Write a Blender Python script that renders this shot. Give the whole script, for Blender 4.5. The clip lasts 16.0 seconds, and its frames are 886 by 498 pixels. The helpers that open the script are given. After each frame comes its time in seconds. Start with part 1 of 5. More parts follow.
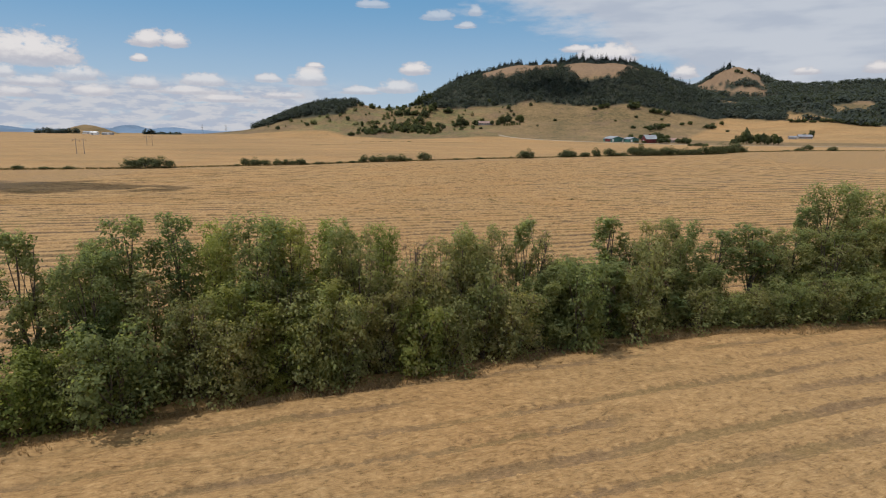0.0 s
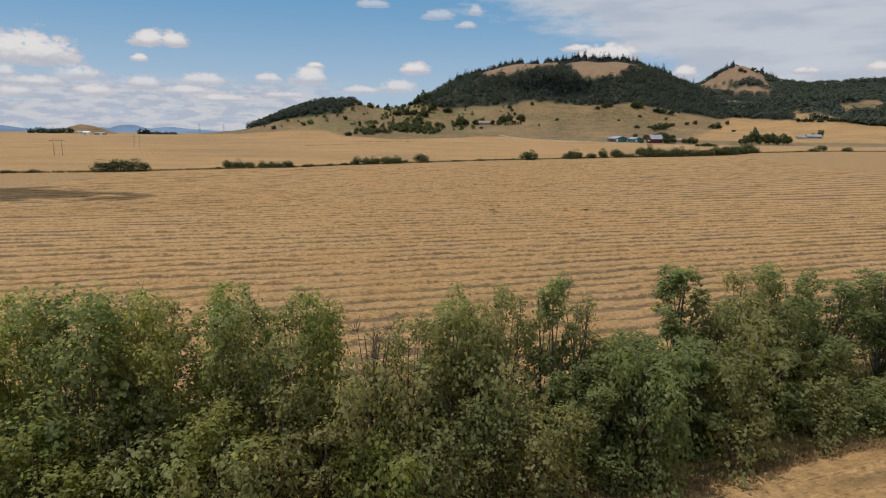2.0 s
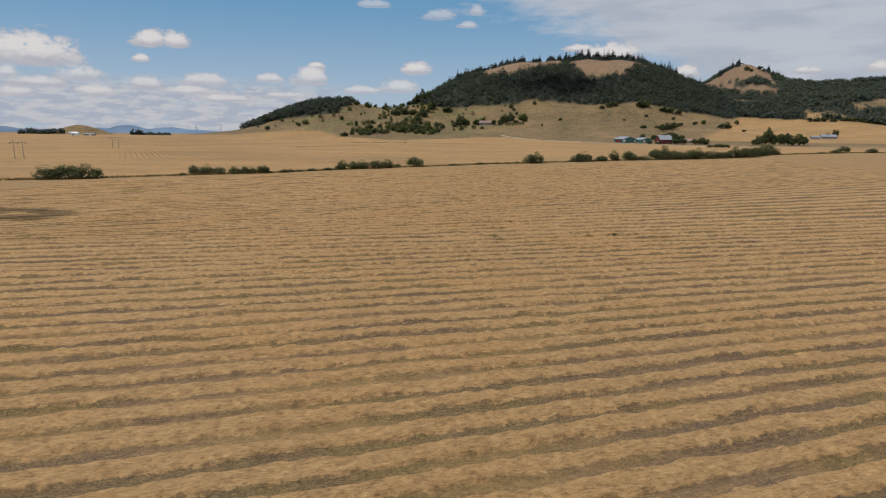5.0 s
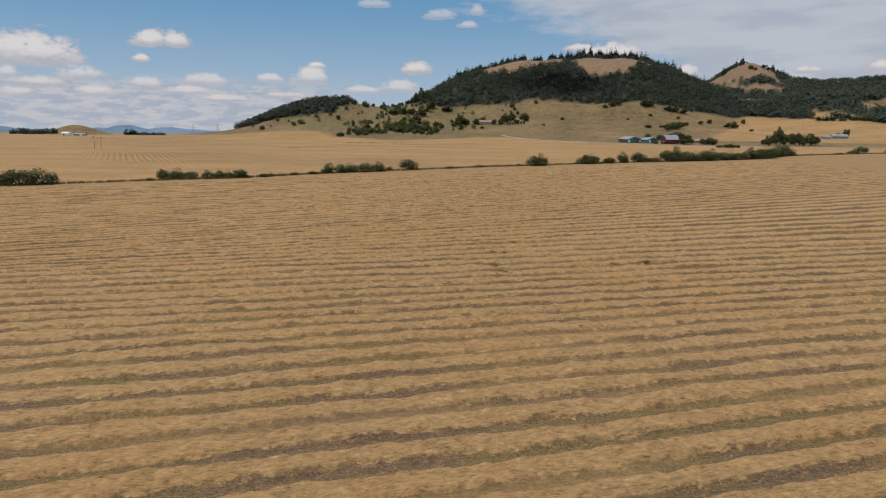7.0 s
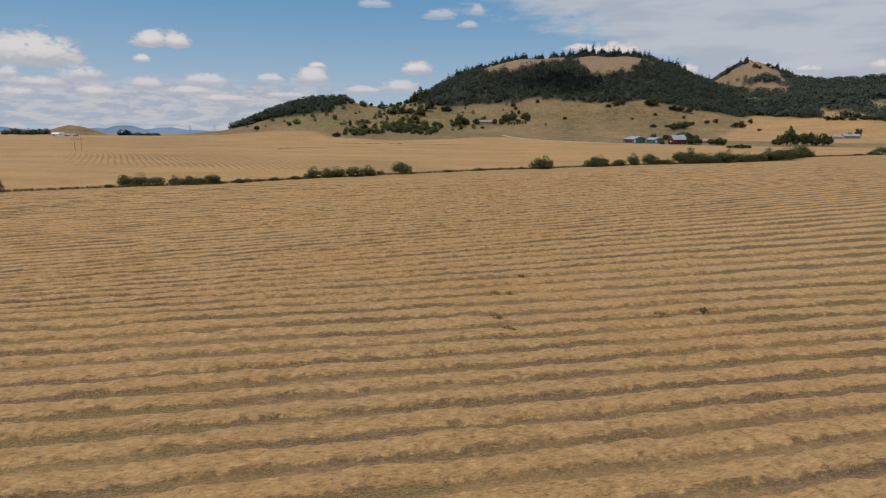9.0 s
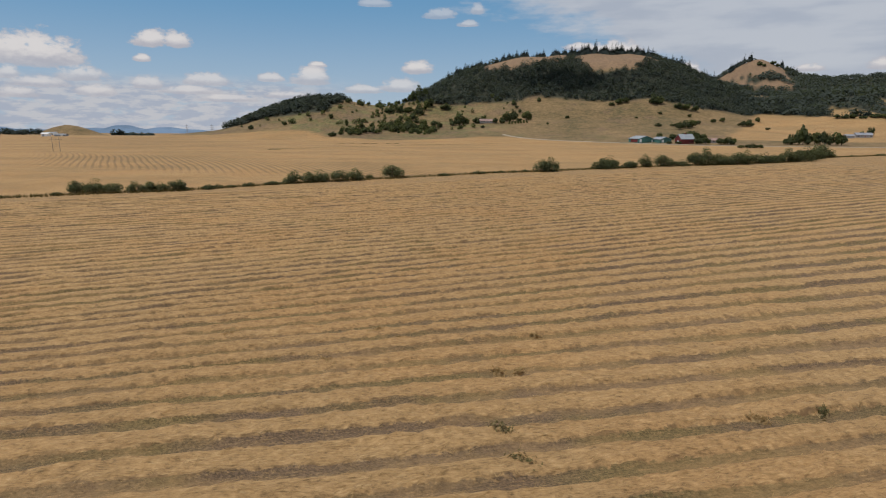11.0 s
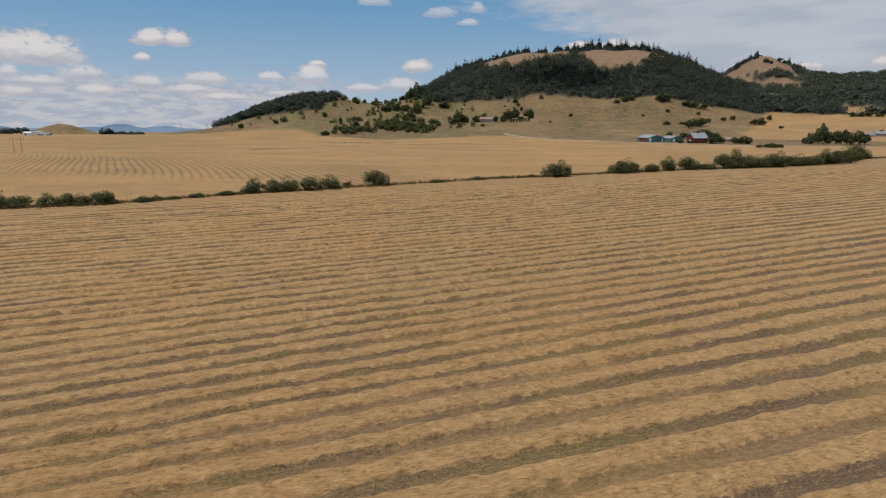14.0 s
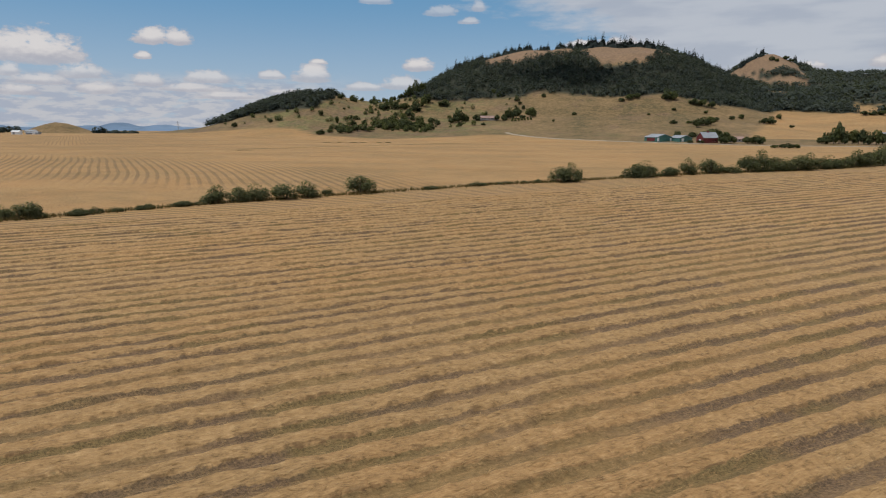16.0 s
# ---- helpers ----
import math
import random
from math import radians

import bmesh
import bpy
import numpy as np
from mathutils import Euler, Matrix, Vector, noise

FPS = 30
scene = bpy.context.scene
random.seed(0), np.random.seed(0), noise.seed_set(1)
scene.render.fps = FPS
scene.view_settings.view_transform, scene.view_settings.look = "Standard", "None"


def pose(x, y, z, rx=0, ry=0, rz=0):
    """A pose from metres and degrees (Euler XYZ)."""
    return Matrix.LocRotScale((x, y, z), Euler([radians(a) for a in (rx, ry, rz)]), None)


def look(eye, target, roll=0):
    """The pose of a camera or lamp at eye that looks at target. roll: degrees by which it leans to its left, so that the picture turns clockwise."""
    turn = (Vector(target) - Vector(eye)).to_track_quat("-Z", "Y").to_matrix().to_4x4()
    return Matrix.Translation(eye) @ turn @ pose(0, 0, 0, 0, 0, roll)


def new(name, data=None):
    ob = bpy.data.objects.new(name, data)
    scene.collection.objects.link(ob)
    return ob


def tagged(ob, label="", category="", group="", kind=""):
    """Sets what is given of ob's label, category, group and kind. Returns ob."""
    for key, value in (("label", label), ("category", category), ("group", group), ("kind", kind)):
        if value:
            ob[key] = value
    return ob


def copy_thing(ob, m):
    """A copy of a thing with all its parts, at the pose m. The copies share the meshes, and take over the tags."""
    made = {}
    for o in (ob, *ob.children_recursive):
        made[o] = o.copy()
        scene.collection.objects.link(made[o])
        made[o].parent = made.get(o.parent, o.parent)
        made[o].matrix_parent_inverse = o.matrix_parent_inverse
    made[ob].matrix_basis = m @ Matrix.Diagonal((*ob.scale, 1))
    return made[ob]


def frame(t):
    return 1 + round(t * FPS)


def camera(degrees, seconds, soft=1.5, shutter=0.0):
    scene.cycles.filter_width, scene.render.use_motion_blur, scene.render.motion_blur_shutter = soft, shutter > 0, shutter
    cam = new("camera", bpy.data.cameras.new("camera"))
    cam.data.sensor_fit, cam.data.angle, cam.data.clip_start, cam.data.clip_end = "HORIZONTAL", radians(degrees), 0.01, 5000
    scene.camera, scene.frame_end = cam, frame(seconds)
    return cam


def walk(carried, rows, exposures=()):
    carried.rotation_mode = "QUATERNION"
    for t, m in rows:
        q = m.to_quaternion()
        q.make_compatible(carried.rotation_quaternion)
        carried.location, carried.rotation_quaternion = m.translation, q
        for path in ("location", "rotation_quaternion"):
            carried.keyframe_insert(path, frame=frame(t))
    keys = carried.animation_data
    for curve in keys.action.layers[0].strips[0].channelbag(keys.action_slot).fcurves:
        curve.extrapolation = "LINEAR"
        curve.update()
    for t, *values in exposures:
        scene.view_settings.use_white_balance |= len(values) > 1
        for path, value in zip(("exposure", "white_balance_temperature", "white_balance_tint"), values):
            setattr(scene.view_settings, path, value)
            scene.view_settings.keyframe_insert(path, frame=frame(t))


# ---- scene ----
cam = camera(73.0, 16.0, 1.15)
PATH = [
    (0, look((5.188, 3.369, 20.198), (5.016, 5.321, 19.795), 0.45)),
    (0.5, look((5.029, 8.566, 20.166), (4.858, 10.517, 19.763), 0.46)),
    (1, look((4.871, 14.011, 20.173), (4.697, 15.962, 19.768), 0.46)),
    (1.5, look((4.676, 19.613, 20.188), (4.503, 21.564, 19.784), 0.45)),
    (2.5, look((4.263, 30.76, 20.304), (4.09, 32.711, 19.9), 0.43)),
    (3.5, look((4.1, 41.915, 20.381), (3.926, 43.866, 19.975), 0.41)),
    (5, look((4.079, 58.554, 20.365), (3.902, 60.505, 19.961), 0.38)),
    (7.5, look((3.753, 88.747, 20.349), (3.574, 90.697, 19.944), 0.32)),
    (8, look((3.62, 94.866, 20.333), (3.44, 96.817, 19.928), 0.30)),
    (10.5, look((3.22, 124.965, 20.253), (3.039, 126.915, 19.846), 0.20)),
    (11.5, look((2.933, 137.327, 20.164), (2.75, 139.276, 19.756), 0.18)),
    (13, look((2.37, 155.593, 19.9), (2.188, 157.542, 19.49), 0.14)),
    (16, look((1.563, 193.098, 19.78), (1.378, 195.045, 19.365), 0.18)),
]
walk(cam, PATH, ((0, 0.08), (1.5, 0.08), (3.0, -0.07), (16, -0.1)))

# ---- sun and sky ----
SUN_EL, SUN_AZ = radians(66), radians(-112)      # azimuth from +Y towards +X
sun_way = Vector((math.sin(SUN_AZ) * math.cos(SUN_EL), math.cos(SUN_AZ) * math.cos(SUN_EL), math.sin(SUN_EL)))
sun = new("sun", bpy.data.lights.new("sun", "SUN"))
sun.data.energy, sun.data.angle, sun.data.color = 2.72, radians(0.55), (1.0, 0.96, 0.905)
sun.matrix_world = look(sun_way * 1000, (0, 0, 0))


class Nodes:
    """Short hand for building a node tree."""

    def __init__(self, tree):
        self.t = tree

    def add(self, kind, values=(), **attrs):
        n = self.t.nodes.new(kind)
        for k, v in attrs.items():
            setattr(n, k, v)
        for k, v in dict(values).items():
            if isinstance(v, bpy.types.NodeSocket):
                self.t.links.new(v, n.inputs[k])
            else:
                n.inputs[k].default_value = v
        return n

    def math(self, op, a, b=0.0, c=0.0, clamp=False):
        n = self.add("ShaderNodeMath", {0: a, 1: b, 2: c}, operation=op)
        n.use_clamp = clamp
        return n.outputs[0]

    def noise(self, vector, scale, detail=3.0, rough=0.55):
        values = {"Scale": scale, "Detail": detail, "Roughness": rough}
        if vector is not None:
            values["Vector"] = vector
        return self.add("ShaderNodeTexNoise", values).outputs["Fac"]

    def mix(self, fac, a, b, blend="MIX"):
        n = self.add("ShaderNodeMix", {0: fac, 6: a, 7: b}, data_type="RGBA", blend_type=blend)
        return n.outputs[2]

    def steps(self, x, lo, hi):
        n = self.add("ShaderNodeMapRange", {0: x, 1: lo, 2: hi, 3: 0.0, 4: 1.0}, interpolation_type="SMOOTHSTEP")
        return n.outputs[0]

    def ramp(self, fac, stops):
        n = self.add("ShaderNodeValToRGB", {0: fac})
        e = n.color_ramp.elements
        while len(e) < len(stops):
            e.new(0.5)
        for el, (p, c) in zip(e, stops):
            el.position, el.color = p, (*c, 1)
        return n.outputs[0]

    def attr(self, name):
        return self.add("ShaderNodeAttribute", attribute_name=name).outputs["Fac"]

    def scaled(self, vector, x, y, z):
        return self.add("ShaderNodeVectorMath", {0: vector, 1: (x, y, z)}, operation="MULTIPLY").outputs[0]


world = bpy.data.worlds.new("sky")
scene.world = world
world.use_nodes = True
world.node_tree.nodes.clear()
W = Nodes(world.node_tree)
sky = W.add("ShaderNodeTexSky", sky_type="NISHITA")
sky.sun_disc, sky.sun_elevation, sky.sun_rotation = False, SUN_EL, SUN_AZ
sky.air_density, sky.dust_density, sky.ozone_density, sky.altitude = 1.0, 0.6, 1.5, 80
SKY = 0.116
way = W.add("ShaderNodeTexCoord").outputs["Generated"]
sep = W.add("ShaderNodeSeparateXYZ", {0: way})
az = W.math("MULTIPLY", W.math("ARCTAN2", sep.outputs[0], sep.outputs[1]), 57.2958)
el = W.math("MULTIPLY", W.math("ARCSINE", sep.outputs[2]), 57.2958)
flat = W.add("ShaderNodeCombineXYZ", {0: az, 1: W.math("MULTIPLY", el, 1.8), 2: 0.0}).outputs[0]
puff = W.math("SUBTRACT", W.math("ADD", W.math("MULTIPLY", W.noise(flat, 0.5, 3.0, 0.55), 0.55), W.math("MULTIPLY", W.noise(flat, 1.5, 5.0, 0.62), 0.45)), 0.5)
wisp = W.noise(W.scaled(flat, 0.42, 0.9, 1), 0.42, 5.0, 0.6)
blue = W.mix(W.steps(el, -1.0, 13.0), (3.25, 4.2, 5.4, 1), (0.92, 2.55, 4.45, 1))
base = W.mix(0.85, sky.outputs[0], blue)
# cumulus clouds: azimuth, elevation of the flat base, half width, height
CLOUDS = [(-38.4, 4.7, 3.5, 2.4), (-39.8, 4.9, 2.2, 1.9), (-30.3, 6.4, 1.6, 1.3), (-28.4, 6.4, 1.3, 1.2), (-31.1, 5.1, 0.7, 0.6), (-40.3, 3.5, 0.8, 1.0), (-38.6, 2.9, 2.2, 0.8), (-35.7, 3.5, 2.0, 1.1), (-30.9, 3.0, 1.5, 1.0), (-34.7, 2.3, 1.6, 0.9), (-39.9, 2.1, 1.8, 0.8), (-26.3, 3.4, 2.2, 1.0), (-20.9, 3.8, 1.2, 0.7), (-17.4, 3.7, 1.9, 1.5), (-16.8, 5.1, 0.9, 0.4), (-7.7, 4.7, 1.6, 1.1), (-12.7, 2.9, 2.1, 0.7), (-9.5, 3.1, 2.2, 1.1), (9.6, 5.9, 3.2, 1.5), (7.1, 6.6, 1.7, 0.6), (16.0, 4.3, 1.2, 1.1), (25.1, 4.3, 1.2, 0.6), (29.8, 4.3, 1.0, 0.8), (-2.3, 9.8, 0.7, 0.9), (-3.1, 8.7, 1.1, 0.5), (-5.7, 9.4, 1.6, 0.9), (-11.5, 10.3, 1.7, 0.6), (-19.7, 2.4, 2.0, 0.6), (-24.5, 2.0, 2.9, 0.6), (-27.7, 2.6, 2.7, 0.7)]
cover, shade = None, None
for a, e, w, h in CLOUDS:
    dx = W.math("DIVIDE", W.math("SUBTRACT", az, a), w)
    dy = W.math("DIVIDE", W.math("SUBTRACT", el, e), h)
    up = W.math("MAXIMUM", dy, W.math("MULTIPLY", dy, -4.5))
    d = W.math("SUBTRACT", 1.0, W.math("ADD", W.math("MULTIPLY", dx, dx), W.math("MULTIPLY", up, up)))
    s = W.math("MULTIPLY", d, W.steps(dy, -0.05, 0.55))
    cover = d if cover is None else W.math("MAXIMUM", cover, d)
    shade = s if shade is None else W.math("MAXIMUM", shade, s)
dens = W.steps(W.math("ADD", cover, W.math("MULTIPLY", puff, 3.6)), -0.15, 0.55)
tint = W.mix(W.steps(W.math("ADD", shade, W.math("MULTIPLY", puff, 1.5)), -0.1, 0.7), (4.05, 4.0, 4.4, 1), (6.4, 6.1, 6.0, 1))
# low banks of cloud near the horizon, and a high grey veil to the west
bank = W.noise(W.scaled(flat, 0.5, 1.0, 1), 0.8, 5.0, 0.58)
bank = W.math("MULTIPLY", W.steps(bank, 0.28, 0.46), W.math("SUBTRACT", 1.0, W.steps(el, 2.6, 4.4)))
bank = W.math("MULTIPLY", bank, W.math("SUBTRACT", 1.0, W.steps(az, -20.0, -11.0)))
slant = W.math("ADD", az, W.math("MULTIPLY", el, 2.35))
slant = W.math("MAXIMUM", slant, W.math("ADD", az, 10.0))
veil = W.steps(W.math("ADD", slant, W.math("MULTIPLY", W.math("SUBTRACT", wisp, 0.5), 16.0)), 23.0, 30.0)
veil = W.math("MAXIMUM", veil, W.math("MULTIPLY", W.steps(W.math("ADD", W.math("MULTIPLY", slant, 0.012), wisp), 0.78, 0.98), 0.5))
grey = W.steps(W.noise(W.scaled(flat, 0.35, 0.9, 1), 0.4, 4.0, 0.5), 0.34, 0.6)
col = W.mix(W.math("MULTIPLY", veil, 0.86), base, W.mix(grey, (3.85, 4.1, 4.7, 1), (4.75, 4.9, 5.3, 1)))
lit = W.steps(W.noise(W.scaled(flat, 0.5, 1.05, 1), 0.95, 5.0, 0.6), 0.42, 0.58)
col = W.mix(W.math("MULTIPLY", bank, 0.8), col, W.mix(lit, (3.5, 3.75, 4.5, 1), (4.95, 4.85, 5.05, 1)))
col = W.mix(W.math("MULTIPLY", dens, W.math("SUBTRACT", 0.93, W.math("ADD", W.math("MULTIPLY", W.steps(el, 7.8, 9.4), 0.45), W.math("MULTIPLY", W.math("SUBTRACT", 1.0, W.steps(el, 3.6, 5.2)), 0.25)))), col, tint)
# the same broken cloud goes on overhead
high = W.noise(W.add("ShaderNodeVectorMath", {0: way, 1: W.add("ShaderNodeCombineXYZ", {0: W.math("MAXIMUM", sep.outputs[2], 0.1), 1: W.math("MAXIMUM", sep.outputs[2], 0.1), 2: 1.0}).outputs[0]}, operation="DIVIDE").outputs[0], 1.4, 5.0, 0.6)
high = W.math("MULTIPLY", W.steps(high, 0.44, 0.58), W.steps(el, 15.0, 24.0))
col = W.mix(W.math("MULTIPLY", high, 0.9), col, (6.1, 6.4, 6.9, 1))
bg = W.add("ShaderNodeBackground", {0: col, 1: SKY})
W.t.links.new(bg.outputs[0], W.add("ShaderNodeOutputWorld").inputs[0])

# ---- numbers and noise ----
rng = np.random.default_rng(7)
LAT = rng.random((256, 256))


def vnoise(x, y, seed=0):
    """Smooth value noise, 0 to 1, over metres divided by the caller's cell."""
    x, y = np.asarray(x, float) + seed * 17.31, np.asarray(y, float) + seed * 9.77
    i, j = np.floor(x).astype(int), np.floor(y).astype(int)
    u, v = x - i, y - j
    u, v = u * u * (3 - 2 * u), v * v * (3 - 2 * v)
    g = lambda a, b: LAT[a % 256, b % 256]
    return (g(i, j) * (1 - u) + g(i + 1, j) * u) * (1 - v) + (g(i, j + 1) * (1 - u) + g(i + 1, j + 1) * u) * v


def smooth(x, lo, hi):
    t = np.clip((np.asarray(x, float) - lo) / (hi - lo), 0, 1)
    return t * t * (3 - 2 * t)


# ---- lie of the land ----
FOOT = ((-620, -420, -250, -100, 0, 100, 210, 330, 600, 1200), (960, 940, 885, 820, 800, 775, 760, 770, 830, 880))
RIDGE = ((-620, -240, -110, 0, 300, 600, 1200), (1150, 1150, 1340, 1380, 1380, 1400, 1420))
CREST = ((-640, -560, -497, -455, -412, -370, -330, -288, -258, -228, -185, -150, -127, -98, -63, -28, 18, 64, 132, 166, 200, 244, 289, 334, 380, 426, 472, 528, 584, 700, 900, 1300, 2500),
         (0, 1, 8, 13, 29, 46, 60, 66, 62, 56, 58, 70, 88, 105, 121, 135, 146, 148, 150, 151, 154, 155, 150, 134, 112, 92, 78, 74, 82, 88, 95, 100, 80))
STEEP = ((0.0, 0.065, 0.145, 0.226, 0.306, 0.387, 0.484, 0.64, 0.87, 1.0, 1.5, 2.6), (0, 0.014, 0.03, 0.053, 0.087, 0.13, 0.19, 0.42, 0.88, 1.0, 0.8, 0.2))
GENTLE = ((0.0, 0.12, 0.3, 0.5, 0.75, 1.0, 1.4, 2.6), (0, 0.06, 0.2, 0.42, 0.8, 1.0, 0.75, 0.1))
KNOLL = ((-300, 0, 300, 450, 564, 626, 671, 716, 764, 797, 859, 936, 1011, 1071, 1300, 1800, 2600, 3400),
         (0, 50, 95, 118, 136, 152, 186, 207, 186, 168, 150, 147, 152, 157, 170, 172, 120, 0))


def soft(x, table, reach=14.0):
    return sum(np.interp(x + k * reach, *table) for k in (-1, -0.5, 0, 0.5, 1)) / 5


def land(x, y):
    """Height of the ground."""
    x, y = np.asarray(x, float), np.asarray(y, float)
    foot, ridge, crest = soft(x, FOOT, 60), soft(x, RIDGE, 50), soft(x, CREST)
    u = (y - foot) / (ridge - foot)
    tall = smooth(x, -190, -90) * (1 - smooth(x, 380, 560))
    z = crest * (np.interp(u, *STEEP) * tall + np.interp(u, *GENTLE) * (1 - tall))
    v = (y - 1340) / 610.0
    z = np.maximum(z, soft(x, KNOLL, 12) * np.clip(np.interp(v, (0, 0.25, 0.6, 1.0, 1.5, 3), (0, 0.12, 0.52, 1.0, 0.8, 0)), 0, 1))
    rough = (vnoise(x / 90, y / 90, 1) - 0.5) * 9 + (vnoise(x / 34, y / 34, 2) - 0.5) * 4
    z = z + rough * smooth(z, 6, 40)
    z = z - (26 * smooth(y, 1050, 2100) + 24 * smooth(y, 2100, 4400)) * (1 - smooth(x, -620, -300))
    r = np.hypot((x + 1626) / 1.15, y - 2300)
    z = z + 42 * np.clip(1 - (r / 118) ** 1.5, 0, 1) ** 1.15
    return z


FIELD_EDGE = ((-3000, -600, -420, -290, -262, -224, -126, -60, -23, 13, 40, 67, 118, 210, 330, 500, 900), (1500, 1080, 990, 965, 958, 912, 855, 880, 905, 897, 860, 832, 801, 762, 742, 735, 740))
HEDGE = ((-420, -213, -157, -113, -96, -65, -38, 0, 23, 54, 85, 120, 165, 208, 300, 500), (150, 247, 266, 297, 305, 337, 357, 388, 401, 423, 443, 461, 488, 540, 597, 640))
TREE_EDGE = ((-60, -23.7, -16.2, -6.5, 4.2, 11.7, 26.4, 45, 80), (18, 35.8, 40.8, 45.5, 51, 55, 62.3, 66.4, 74))
PITCH = 3.59                                     # from swath to swath
# the number of the gap between swaths that crosses x = 0 at each y
GAPS = ((-3000, 36.9, 83.9, 94.3, 105.1, 115.4, 126, 137, 147.3, 157.4, 168.4, 180.2, 191.4, 202.8, 213.5, 224, 234.1, 246.1, 257, 263.4, 4000), (-859, -13, 0, 3, 6, 9, 12, 15, 18, 21, 24, 27, 30, 33, 36, 39, 42, 45, 48, 50, 1060))
SLOPE = ((0, 45, 85, 110, 150, 174, 216, 250, 350, 500), (0.44, 0.44, 0.42, 0.36, 0.3, 0.31, 0.59, 0.64, 0.7, 0.72))


def row_of(x, y):
    """The swath coordinate of a place: where its swath crosses x = 0."""
    r = y - 0.4 * x
    for _ in range(14):
        r = y - np.interp(r, *SLOPE) * x * 0.96
    return r


def swath_of(r):
    """Metres across the swaths, with a gap at each odd half pitch."""
    return (np.interp(r, *GAPS) + 0.5) * PITCH


# ---- materials ----
def material(name):
    m = bpy.data.materials.new(name)
    m.use_nodes = True
    n = Nodes(m.node_tree)
    bsdf = m.node_tree.nodes["Principled BSDF"]
    bsdf.inputs["Specular IOR Level"].default_value = 0.2
    return m, n, bsdf


def bump(n, bsdf, height, strength, distance):
    b = n.add("ShaderNodeBump", {"Height": height, "Strength": strength, "Distance": distance})
    n.t.links.new(b.outputs[0], bsdf.inputs["Normal"])


def plain(name, colour, rough=0.7, metal=0.0, grain=6.0, vary=0.25):
    """Paint, metal or wood of one colour with stains and grain."""
    m, n, b = material(name)
    pos = n.add("ShaderNodeTexCoord").outputs["Object"]
    k = n.math("ADD", n.noise(pos, grain, 4), n.noise(pos, grain * 0.13, 2))
    c = n.mix(n.steps(k, 0.7, 1.3), tuple(v * (1 - vary) for v in colour) + (1,), tuple(min(1, v * (1 + vary)) for v in colour) + (1,))
    n.t.links.new(c, b.inputs["Base Color"])
    b.inputs["Roughness"].default_value, b.inputs["Metallic"].default_value = rough, metal
    bump(n, b, n.noise(pos, grain * 3, 3), 0.3, 0.02)
    return m


